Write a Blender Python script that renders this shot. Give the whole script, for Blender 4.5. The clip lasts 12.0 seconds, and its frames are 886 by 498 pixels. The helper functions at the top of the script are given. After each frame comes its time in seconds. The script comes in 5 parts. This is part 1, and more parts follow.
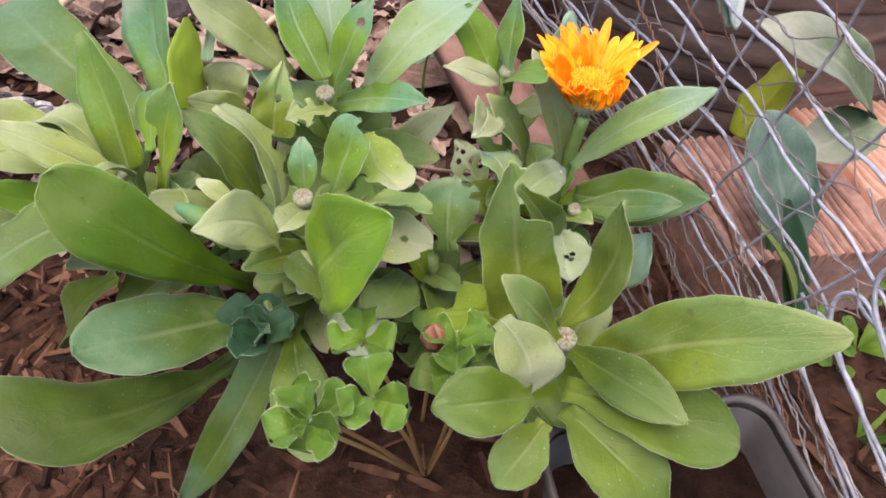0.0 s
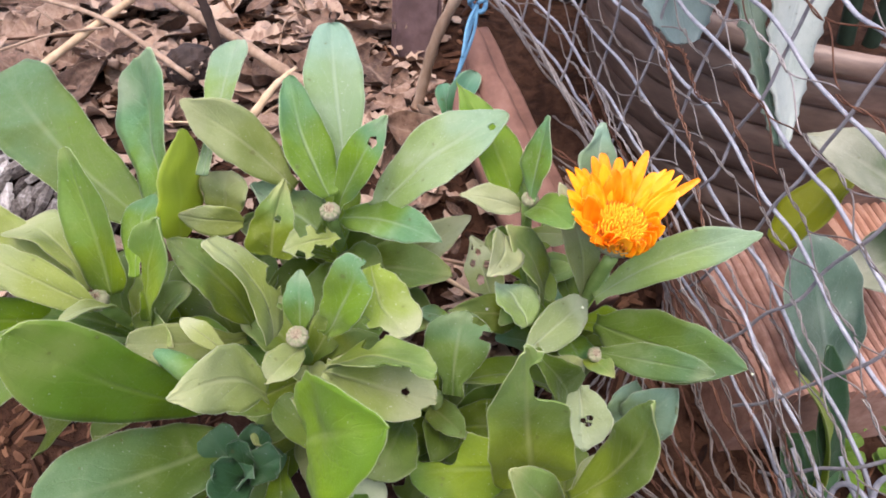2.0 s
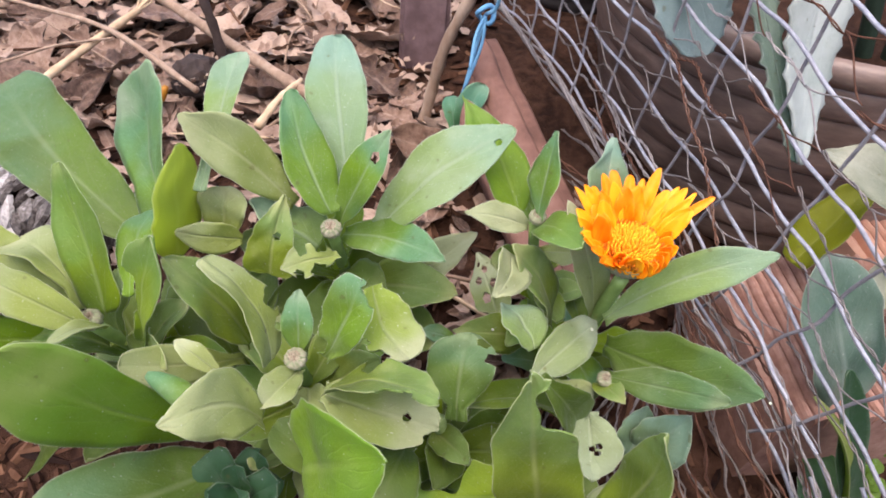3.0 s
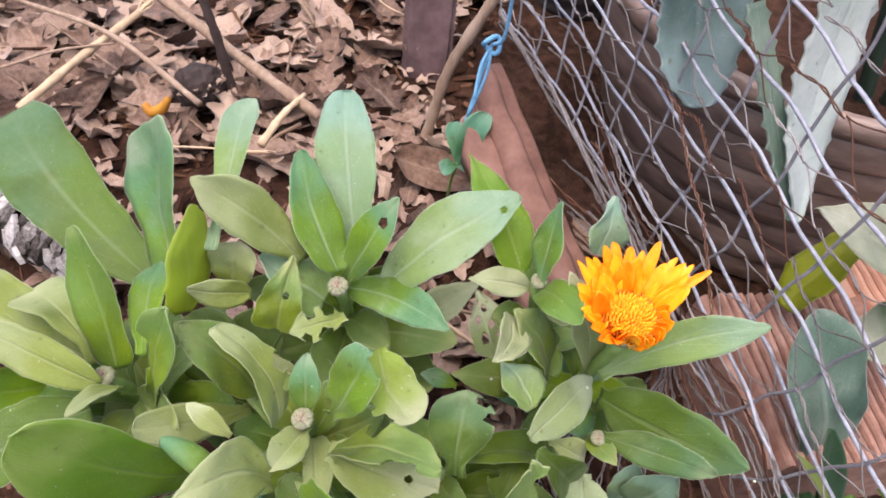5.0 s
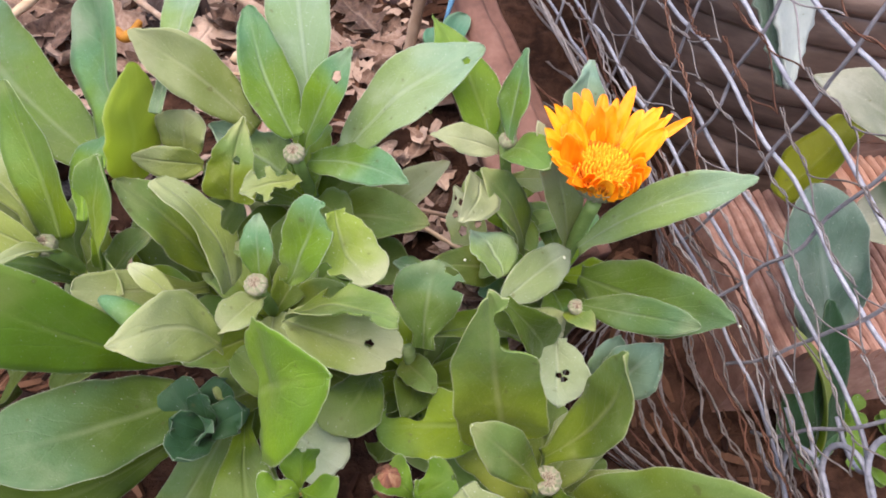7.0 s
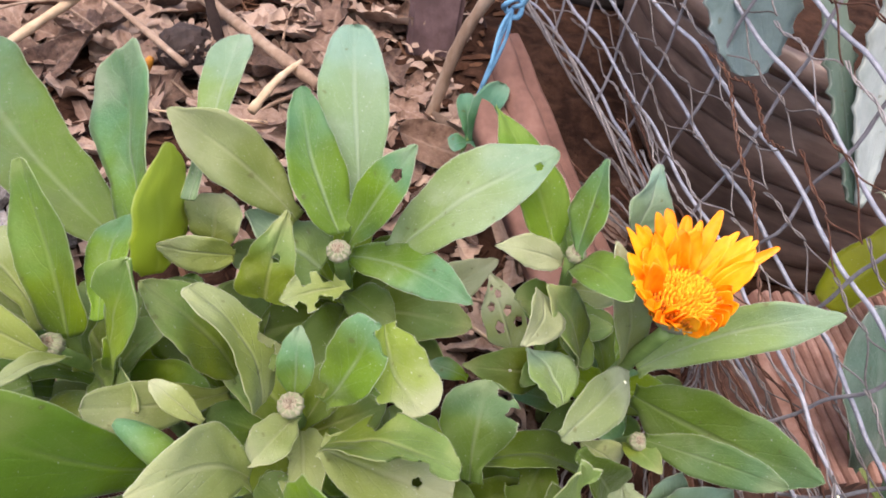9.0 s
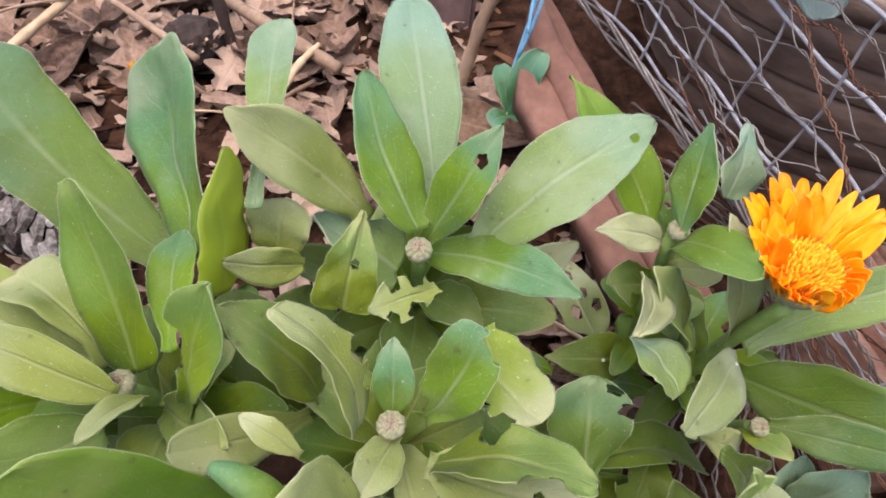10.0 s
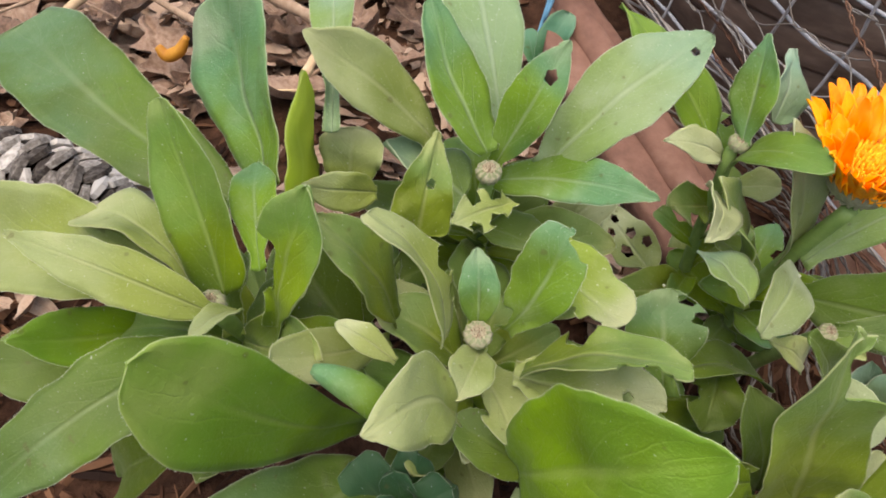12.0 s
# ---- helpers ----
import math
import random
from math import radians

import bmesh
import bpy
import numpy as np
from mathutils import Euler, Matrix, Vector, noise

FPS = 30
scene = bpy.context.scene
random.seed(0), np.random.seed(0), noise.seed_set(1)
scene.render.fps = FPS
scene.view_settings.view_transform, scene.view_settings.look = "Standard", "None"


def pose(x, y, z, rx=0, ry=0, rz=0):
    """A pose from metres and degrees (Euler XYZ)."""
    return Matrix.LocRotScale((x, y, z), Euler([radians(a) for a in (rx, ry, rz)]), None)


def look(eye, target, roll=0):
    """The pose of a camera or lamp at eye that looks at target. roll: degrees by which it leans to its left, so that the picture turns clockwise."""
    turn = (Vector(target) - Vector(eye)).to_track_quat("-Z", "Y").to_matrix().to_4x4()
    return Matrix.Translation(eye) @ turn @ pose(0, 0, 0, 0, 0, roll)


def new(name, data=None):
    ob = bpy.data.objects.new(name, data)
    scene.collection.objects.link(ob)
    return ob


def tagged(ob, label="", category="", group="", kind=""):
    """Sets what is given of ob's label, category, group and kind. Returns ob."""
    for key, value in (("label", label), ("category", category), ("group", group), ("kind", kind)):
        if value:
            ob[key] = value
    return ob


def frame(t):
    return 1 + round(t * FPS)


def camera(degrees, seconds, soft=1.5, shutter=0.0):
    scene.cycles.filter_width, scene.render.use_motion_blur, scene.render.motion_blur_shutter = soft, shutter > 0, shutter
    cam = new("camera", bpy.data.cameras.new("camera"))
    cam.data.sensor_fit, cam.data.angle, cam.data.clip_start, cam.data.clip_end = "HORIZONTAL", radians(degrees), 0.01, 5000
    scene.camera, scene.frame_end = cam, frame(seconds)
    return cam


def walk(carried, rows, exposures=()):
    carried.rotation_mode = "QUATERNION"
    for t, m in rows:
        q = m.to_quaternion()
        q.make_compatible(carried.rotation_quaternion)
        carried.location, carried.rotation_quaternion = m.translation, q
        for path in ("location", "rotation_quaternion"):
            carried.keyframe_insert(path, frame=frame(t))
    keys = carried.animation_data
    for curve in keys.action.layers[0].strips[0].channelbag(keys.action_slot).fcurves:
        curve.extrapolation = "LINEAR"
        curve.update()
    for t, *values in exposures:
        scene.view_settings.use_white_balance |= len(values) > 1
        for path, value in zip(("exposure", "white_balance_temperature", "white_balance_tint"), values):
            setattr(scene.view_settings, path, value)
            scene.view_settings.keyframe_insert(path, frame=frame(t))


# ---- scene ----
cam = camera(66.7, 12.0, 1.8)
PATH = [
    (0, (0.013, 0.015, 0.340), (-0.050, 1.380, -1.121), -0.3),
    (0.5, (0.009, 0.041, 0.362), (-0.001, 1.341, -1.158), 2.8),
    (1, (0.016, 0.064, 0.356), (0.004, 1.334, -1.189), 2.2),
    (1.5, (0.012, 0.079, 0.354), (-0.072, 1.427, -1.121), 1.3),
    (2, (0.011, 0.077, 0.362), (-0.095, 1.422, -1.115), 1.7),
    (2.5, (0.014, 0.081, 0.358), (-0.110, 1.431, -1.113), 1.0),
    (3, (0.012, 0.086, 0.358), (-0.123, 1.448, -1.100), 1.2),
    (3.2, (0.011, 0.089, 0.356), (-0.134, 1.436, -1.115), 1.0),
    (4.8, (0.000, 0.101, 0.380), (-0.117, 1.400, -1.136), 3.5),
    (5, (0.003, 0.109, 0.389), (-0.095, 1.398, -1.138), 3.8),
    (5.5, (0.033, 0.106, 0.369), (-0.075, 1.392, -1.159), 0.6),
    (6, (0.029, 0.102, 0.367), (-0.077, 1.388, -1.161), 1.2),
    (6.5, (0.027, 0.089, 0.358), (-0.090, 1.362, -1.180), 1.0),
    (6.7, (0.027, 0.084, 0.352), (-0.109, 1.348, -1.192), 0.4),
    (8.3, (0.024, 0.098, 0.331), (-0.103, 1.428, -1.157), 3.5),
    (8.5, (0.023, 0.109, 0.331), (-0.166, 1.445, -1.145), 2.6),
    (9, (-0.009, 0.121, 0.345), (-0.066, 1.446, -1.153), 7.4),
    (9.5, (-0.015, 0.132, 0.335), (-0.097, 1.395, -1.214), 2.8),
    (10, (-0.040, 0.136, 0.331), (-0.073, 1.406, -1.214), 3.2),
    (10.5, (-0.061, 0.130, 0.327), (-0.061, 1.425, -1.197), 2.5),
    (11, (-0.071, 0.110, 0.309), (-0.071, 1.431, -1.193), 1.8),
    (11.5, (-0.091, 0.107, 0.310), (-0.061, 1.427, -1.193), 2.7),
    (12, (-0.064, 0.109, 0.314), (-0.072, 1.420, -1.196), 1.5),
]
walk(cam, [(t, look(eye, target, roll)) for t, eye, target, roll in PATH], [(0.0, 1.43, 6720, 19), (6.5, 1.40, 6680, 18), (9.0, 1.38, 6850, 19), (10.5, 1.21, 7000, 17), (12.0, 1.16, 7450, 10)])

# ---- light ----
world = bpy.data.worlds.new("sky")
scene.world = world
world.use_nodes = True
wn = world.node_tree.nodes
sky = wn.new("ShaderNodeTexSky")
sky.sky_type, sky.sun_disc = "NISHITA", False
SUN_EL, SUN_AZ = 79.0, -155.0
sky.sun_elevation, sky.sun_rotation = radians(SUN_EL), radians(SUN_AZ)
sky.air_density, sky.dust_density, sky.ozone_density = 1.0, 3.0, 0.6
world.node_tree.links.new(sky.outputs[0], wn["Background"].inputs[0])
wn["Background"].inputs[1].default_value = 0.15
sun = new("sun", bpy.data.lights.new("sun", "SUN"))
sun.data.energy, sun.data.angle, sun.data.color = 1.2, radians(75), (1.0, 0.95, 0.88)
sun.matrix_world = look((5 * math.sin(radians(SUN_AZ)) * math.cos(radians(SUN_EL)), 5 * math.cos(radians(SUN_AZ)) * math.cos(radians(SUN_EL)), 5 * math.sin(radians(SUN_EL))), (0, 0.3, 0))


# ---- materials ----
def material(name, rough=0.6, metal=0.0, spec=0.5):
    m = bpy.data.materials.new(name)
    m.use_nodes = True
    b = m.node_tree.nodes["Principled BSDF"]
    b.inputs["Roughness"].default_value, b.inputs["Metallic"].default_value = rough, metal
    b.inputs["Specular IOR Level"].default_value = spec
    return m, m.node_tree.nodes, m.node_tree.links, b


def noise_tex(n, l, scale, detail=4.0, coords="Object", rough=0.6, stretch=None):
    tc = n.new("ShaderNodeTexCoord")
    t = n.new("ShaderNodeTexNoise")
    t.inputs["Scale"].default_value, t.inputs["Detail"].default_value, t.inputs["Roughness"].default_value = scale, detail, rough
    if stretch:
        mp = n.new("ShaderNodeMapping")
        mp.inputs["Scale"].default_value = stretch
        l.new(tc.outputs[coords], mp.inputs[0])
        l.new(mp.outputs[0], t.inputs["Vector"])
    else:
        l.new(tc.outputs[coords], t.inputs["Vector"])
    return t


def ramp(n, l, source, stops):
    r = n.new("ShaderNodeValToRGB")
    e = r.color_ramp.elements
    while len(e) < len(stops):
        e.new(0.5)
    for k, (p, c) in zip(e, stops):
        k.position, k.color = p, (*c, 1)
    l.new(source, r.inputs[0])
    return r


def mix(n, l, fac, a, b, kind="MIX"):
    m = n.new("ShaderNodeMix")
    m.data_type, m.blend_type = "RGBA", kind
    for sock, v in ((m.inputs[0], fac), (m.inputs[6], a), (m.inputs[7], b)):
        if hasattr(v, "is_linked"):
            l.new(v, sock)
        elif isinstance(v, tuple):
            sock.default_value = (*v, 1)
        else:
            sock.default_value = v
    return m.outputs[2]


def calc(n, l, op, a, b=0.0, c=0.0):
    m = n.new("ShaderNodeMath")
    m.operation = op
    for sock, v in zip(m.inputs, (a, b, c)):
        if hasattr(v, "is_linked"):
            l.new(v, sock)
        else:
            sock.default_value = v
    return m.outputs[0]


def bump(n, l, b, height, strength=0.3, distance=0.001):
    k = n.new("ShaderNodeBump")
    k.inputs["Strength"].default_value, k.inputs["Distance"].default_value = strength, distance
    l.new(height, k.inputs["Height"])
    l.new(k.outputs[0], b.inputs["Normal"])


def leaf_material(name, dark, mid, light, rim, translucent=0.3, rough=0.5, veins=0.35, tip=None, vivid=None, dry=False, lit=(0.40, 0.62, 0.02)):
    """A felted leaf: clear patches, paler bluish tip, faint midrib, thin pale margin. UV x runs across, y along."""
    m, n, l, b = material(name, rough, 0, 0.3)
    uv = n.new("ShaderNodeUVMap")
    sep = n.new("ShaderNodeSeparateXYZ")
    l.new(uv.outputs[0], sep.inputs[0])
    across = calc(n, l, "ABSOLUTE", calc(n, l, "MULTIPLY_ADD", sep.outputs[0], 2.0, -1.0))
    info = n.new("ShaderNodeObjectInfo")

    def band(value, lo, hi, a, b):
        r = n.new("ShaderNodeMapRange")
        r.interpolation_type = "SMOOTHSTEP"
        for k, v in enumerate((lo, hi, a, b)):
            r.inputs[k + 1].default_value = v
        l.new(value, r.inputs[0])
        return r.outputs[0]

    big = noise_tex(n, l, 38, 2)
    patch = noise_tex(n, l, 27, 1.0)
    bloom = noise_tex(n, l, 75, 4)
    mott = noise_tex(n, l, 260, 3)
    fine = noise_tex(n, l, 1500, 2)
    tone = calc(n, l, "ADD", calc(n, l, "MULTIPLY", big.outputs[0], 0.8), calc(n, l, "MULTIPLY_ADD", info.outputs["Random"], 0.40, -0.10))
    if dry:
        geo = n.new("ShaderNodeNewGeometry")
        each = calc(n, l, "ADD", calc(n, l, "MULTIPLY", info.outputs["Random"], 0.52), calc(n, l, "MULTIPLY", geo.outputs["Random Per Island"], 0.30))
        tone = calc(n, l, "ADD", calc(n, l, "MULTIPLY", mott.outputs[0], 0.5), calc(n, l, "ADD", each, -0.12))
    col = ramp(n, l, tone, [(0.30, dark), (0.52, mid), (0.76, light)]).outputs[0]
    # clear yellow-green areas where the felt is thin
    if not dry:
        col = mix(n, l, band(patch.outputs[0], 0.40, 0.66, 0.0, 0.8), col, vivid or light)
    # the felt thickens and turns bluer towards the tip
    toward = calc(n, l, "ADD", calc(n, l, "ADD", sep.outputs[1], calc(n, l, "MULTIPLY_ADD", big.outputs[0], 1.0, -0.5)), calc(n, l, "MULTIPLY_ADD", info.outputs["Random"], -0.28, 0.14))
    if not dry:
        col = mix(n, l, band(toward, 0.44, 0.88, 0.0, 0.92), col, tip or rim)
        col = mix(n, l, band(patch.outputs[0], 0.28, 0.44, 0.6, 0.0), col, tip or rim)
    if not dry:
        col = mix(n, l, band(toward, 0.85, 1.25, 0.0, 0.6), col, rim)
    # side veins sweep forward from the midrib, hardly showing
    vy = calc(n, l, "ADD", calc(n, l, "MULTIPLY_ADD", sep.outputs[1], 6.0, calc(n, l, "MULTIPLY", across, -2.8)), calc(n, l, "MULTIPLY", bloom.outputs[0], 1.1))
    w = calc(n, l, "ABSOLUTE", calc(n, l, "SUBTRACT", calc(n, l, "FRACT", vy), 0.5))
    vein = calc(n, l, "MULTIPLY", band(w, 0.0, 0.10, 1.0, 0.0), band(across, 0.3, 0.85, 1.0, 0.0))
    rib = calc(n, l, "MULTIPLY", band(across, 0.012, 0.115, 1.0, 0.0), band(sep.outputs[1], 0.5, 0.95, 1.0, 0.2))
    edge = band(across, 0.972, 0.998, 0.0, 1.0)
    col = mix(n, l, band(mott.outputs[0], 0.45, 0.75, 0.0, 0.35), col, mix(n, l, 0.5, col, dark))
    line = calc(n, l, "MAXIMUM", calc(n, l, "MULTIPLY", rib, 0.36), calc(n, l, "MULTIPLY", vein, 0.10))
    col = mix(n, l, calc(n, l, "MULTIPLY", line, veins * 2.2), col, rim)
    # dusty bloom, fine pale hairs and a few darker flecks
    col = mix(n, l, band(bloom.outputs[0], 0.52, 0.80, 0.0, 0.24), col, rim)
    col = mix(n, l, band(fine.outputs[0], 0.58, 0.74, 0.0, 0.26), col, rim)
    col = mix(n, l, band(noise_tex(n, l, 900, 1).outputs[0], 0.745, 0.775, 0.0, 0.45), col, (0.66, 0.66, 0.56))
    col = mix(n, l, band(noise_tex(n, l, 260, 1).outputs[0], 0.73, 0.76, 0.0, 0.5), col, (0.10, 0.08, 0.03))
    col = mix(n, l, calc(n, l, "MULTIPLY", edge, 0.25 if dry else 0.55), col, mix(n, l, 0.3, rim, (0.62, 0.66, 0.5)))
    l.new(col, b.inputs["Base Color"])
    b.inputs["Sheen Weight"].default_value, b.inputs["Sheen Roughness"].default_value = 0.07, 0.5
    h = calc(n, l, "ADD", calc(n, l, "MULTIPLY", calc(n, l, "MAXIMUM", rib, calc(n, l, "MULTIPLY", vein, 0.22)), -0.8), calc(n, l, "ADD", calc(n, l, "MULTIPLY", fine.outputs[0], 0.35), calc(n, l, "MULTIPLY_ADD", mott.outputs[0], 0.5, calc(n, l, "MULTIPLY", bloom.outputs[0], 1.6))))
    bump(n, l, b, h, 0.65, 0.0009)
    l.new(band(bloom.outputs[0], 0.3, 0.7, rough - 0.12, rough + 0.15), b.inputs["Roughness"])
    tr = n.new("ShaderNodeBsdfTranslucent")
    l.new(mix(n, l, 0.6, col, (0.5, 0.35, 0.2) if dry else lit, "MIX"), tr.inputs[0])
    ms = n.new("ShaderNodeMixShader")
    ms.inputs[0].default_value = translucent
    l.new(b.outputs[0], ms.inputs[1])
    l.new(tr.outputs[0], ms.inputs[2])
    l.new(ms.outputs[0], n["Material Output"].inputs[0])
    return m


def plain(name, stops, scale=60, rough=0.7, metal=0.0, strength=0.4, distance=0.001, stretch=None, spec=0.4, rand=0.3, detail=6.0):
    """A mottled surface of two or more tones, with relief at the same grain."""
    m, n, l, b = material(name, rough, metal, spec)
    t = noise_tex(n, l, scale, detail, stretch=stretch)
    big = noise_tex(n, l, scale * 0.13, 2.0)
    info = n.new("ShaderNodeObjectInfo")
    geo = n.new("ShaderNodeNewGeometry")
    v = calc(n, l, "ADD", calc(n, l, "MULTIPLY", t.outputs[0], 0.7), calc(n, l, "MULTIPLY", big.outputs[0], 0.4))
    v = calc(n, l, "ADD", v, calc(n, l, "MULTIPLY_ADD", info.outputs["Random"], rand, -rand / 2 - 0.05))
    v = calc(n, l, "ADD", v, calc(n, l, "MULTIPLY_ADD", geo.outputs["Random Per Island"], rand, -rand / 2))
    l.new(ramp(n, l, v, stops).outputs[0], b.inputs["Base Color"])
    bump(n, l, b, t.outputs[0], strength, distance)
    return m


LEAF = leaf_material("leaf_green", (0.0642, 0.11, 0.00765), (0.15, 0.212, 0.017), (0.257, 0.30, 0.0382), (0.471, 0.48, 0.212), tip=(0.171, 0.27, 0.0723), vivid=(0.219, 0.29, 0.0213))
LEAF_FRESH = leaf_material("leaf_fresh_green", (0.0481, 0.095, 0.0051), (0.102, 0.18, 0.0085), (0.171, 0.26, 0.017), (0.35, 0.43, 0.16), tip=(0.128, 0.245, 0.0467), vivid=(0.225, 0.335, 0.00425))
LEAF_VIVID = leaf_material("leaf_vivid_green", (0.080, 0.145, 0.0034), (0.138, 0.245, 0.0051), (0.200, 0.315, 0.0127), (0.36, 0.44, 0.13), 0.35, tip=(0.125, 0.255, 0.0213), vivid=(0.200, 0.355, 0.003))
LEAF_TEAL = leaf_material("leaf_teal_green", (0.055, 0.118, 0.012), (0.105, 0.195, 0.020), (0.168, 0.262, 0.042), (0.435, 0.51, 0.344), 0.25, tip=(0.106, 0.25, 0.118), vivid=(0.152, 0.28, 0.007))
LEAF_SOFT = leaf_material("leaf_soft_yellowish", (0.152, 0.20, 0.040), (0.226, 0.28, 0.076), (0.306, 0.35, 0.126), (0.515, 0.52, 0.30), 0.25, 0.6, 0.3, tip=(0.285, 0.335, 0.145), vivid=(0.236, 0.29, 0.054))
LEAF_SILVER = leaf_material("leaf_silvery_blue_green", (0.12, 0.195, 0.10), (0.172, 0.265, 0.15), (0.23, 0.33, 0.205), (0.42, 0.49, 0.37), 0.2, 0.6, 0.4, tip=(0.20, 0.335, 0.245), vivid=(0.176, 0.28, 0.108))
LEAF_BLOTCH = leaf_material("leaf_green_blotched_pale", (0.115, 0.175, 0.0255), (0.185, 0.255, 0.0467), (0.265, 0.32, 0.085), (0.46, 0.48, 0.30), 0.2, 0.65, 0.3, tip=(0.345, 0.375, 0.205), vivid=(0.195, 0.285, 0.0255))
LEAF_BLUE = leaf_material("leaf_glaucous", (0.095, 0.155, 0.056), (0.17, 0.25, 0.098), (0.24, 0.325, 0.152), (0.46, 0.52, 0.385), 0.22, tip=(0.205, 0.32, 0.192), vivid=(0.192, 0.295, 0.062))
LEAF_YELLOW = leaf_material("leaf_yellow_green", (0.0963, 0.135, 0.00425), (0.193, 0.25, 0.0085), (0.294, 0.345, 0.0255), (0.439, 0.47, 0.153), 0.35, tip=(0.219, 0.29, 0.051), vivid=(0.3, 0.38, 0.0068))
LEAF_PALE = leaf_material("leaf_pale_felt", (0.168, 0.21, 0.074), (0.268, 0.31, 0.128), (0.360, 0.395, 0.20), (0.545, 0.55, 0.345), 0.2, 0.65, 0.3, tip=(0.375, 0.41, 0.225), vivid=(0.276, 0.325, 0.092))
LEAF_GREY = leaf_material("leaf_grey_green_felt", (0.150, 0.20, 0.088), (0.228, 0.285, 0.142), (0.305, 0.36, 0.205), (0.49, 0.53, 0.37), 0.2, 0.65, 0.3, tip=(0.305, 0.365, 0.218), vivid=(0.222, 0.288, 0.108))
# deep green with tip and clear patches lowered to carry shade among the leaves
LEAF_DEEP = leaf_material("leaf_deep_green_shaded", (0.0321, 0.066, 0.0034), (0.0728, 0.122, 0.00595), (0.128, 0.185, 0.0153), (0.21, 0.27, 0.095), 0.25, 0.45, tip=(0.091, 0.15, 0.0238), vivid=(0.107, 0.17, 0.0034))
LEAF_COOL = leaf_material("leaf_cool_green", (0.035, 0.072, 0.010), (0.066, 0.118, 0.017), (0.110, 0.165, 0.036), (0.30, 0.36, 0.19), 0.25, tip=(0.094, 0.185, 0.078), vivid=(0.092, 0.168, 0.011))
# base and transmitted colour raised so a shaded leaf looks lit from behind
LEAF_LIT = leaf_material("leaf_thin_yellow_green_backlit", (0.22, 0.28, 0.02), (0.31, 0.38, 0.04), (0.39, 0.45, 0.08), (0.48, 0.53, 0.2), 0.75, tip=(0.31, 0.38, 0.08), vivid=(0.33, 0.40, 0.02), lit=(0.82, 0.94, 0.30))
# blue-green of its own, darkened further to stand in for deep shade
LEAF_DARK = leaf_material("leaf_blue_green_shade_dark", (0.009, 0.036, 0.013), (0.016, 0.060, 0.022), (0.027, 0.085, 0.033), (0.045, 0.11, 0.05), 0.2, tip=(0.020, 0.072, 0.029), vivid=(0.024, 0.076, 0.020))
LEAF_OLIVE = leaf_material("leaf_olive_yellow", (0.13, 0.14, 0.004), (0.23, 0.25, 0.006), (0.33, 0.34, 0.02), (0.40, 0.42, 0.1), 0.4, tip=(0.26, 0.28, 0.01), vivid=(0.33, 0.35, 0.006))
CLOVER = leaf_material("leaf_clover", (0.04, 0.095, 0.004), (0.085, 0.17, 0.007), (0.14, 0.24, 0.016), (0.26, 0.36, 0.08), 0.3, tip=(0.10, 0.20, 0.02), vivid=(0.13, 0.25, 0.005))
THICK = leaf_material("leaf_waxy_grey_green", (0.10, 0.15, 0.115), (0.26, 0.32, 0.27), (0.46, 0.50, 0.45), (0.55, 0.58, 0.54), 0.1, 0.4, 0.3, tip=(0.40, 0.45, 0.41))
HAZY = leaf_material("leaf_waxy_blue_grey", (0.08, 0.13, 0.13), (0.15, 0.21, 0.215), (0.26, 0.33, 0.34), (0.36, 0.42, 0.42), 0.1, 0.4, 0.3, tip=(0.20, 0.28, 0.27), vivid=(0.10, 0.16, 0.13))
SEEDLING = leaf_material("leaf_seedling_teal", (0.03, 0.10, 0.05), (0.06, 0.18, 0.10), (0.10, 0.25, 0.15), (0.24, 0.36, 0.25), 0.25, tip=(0.09, 0.24, 0.15), vivid=(0.06, 0.19, 0.07))
STREAKED = leaf_material("leaf_dark_streaked", (0.022, 0.055, 0.035), (0.06, 0.11, 0.075), (0.17, 0.23, 0.17), (0.3, 0.35, 0.29), 0.1, 0.4, 0.3, tip=(0.08, 0.14, 0.095))
OLD_LEAF = leaf_material("leaf_faded_grey", (0.07, 0.10, 0.045), (0.16, 0.19, 0.11), (0.28, 0.29, 0.21), (0.40, 0.40, 0.31), 0.1, 0.6, 0.3, tip=(0.21, 0.225, 0.155), vivid=(0.085, 0.135, 0.05))
STEM = plain("stem_green", [(0.2, (0.09, 0.17, 0.04)), (0.6, (0.2, 0.3, 0.08)), (0.9, (0.32, 0.4, 0.18))], 160, 0.65, strength=0.5)
STEM_DARK = plain("stem_dark_green", [(0.2, (0.012, 0.024, 0.014)), (0.6, (0.03, 0.052, 0.03)), (0.9, (0.07, 0.10, 0.06))], 120, 0.6)
STEM_RED = plain("stem_reddish", [(0.2, (0.18, 0.09, 0.03)), (0.6, (0.3, 0.17, 0.06)), (0.9, (0.34, 0.28, 0.1))], 160, 0.6)
BUD = plain("bud_felt", [(0.3, (0.20, 0.20, 0.12)), (0.55, (0.33, 0.31, 0.21)), (0.8, (0.47, 0.43, 0.32))], 700, 0.9, strength=0.9, distance=0.0006)
BRACT = plain("bract_green", [(0.3, (0.19, 0.22, 0.11)), (0.6, (0.29, 0.31, 0.18)), (0.85, (0.40, 0.41, 0.27))], 700, 0.85, strength=0.6, distance=0.0005)
BUD_TOP = plain("bud_top_fuzz", [(0.3, (0.16, 0.095, 0.06)), (0.6, (0.33, 0.24, 0.17)), (0.85, (0.5, 0.42, 0.33))], 1200, 0.9, strength=1.0, distance=0.0006)
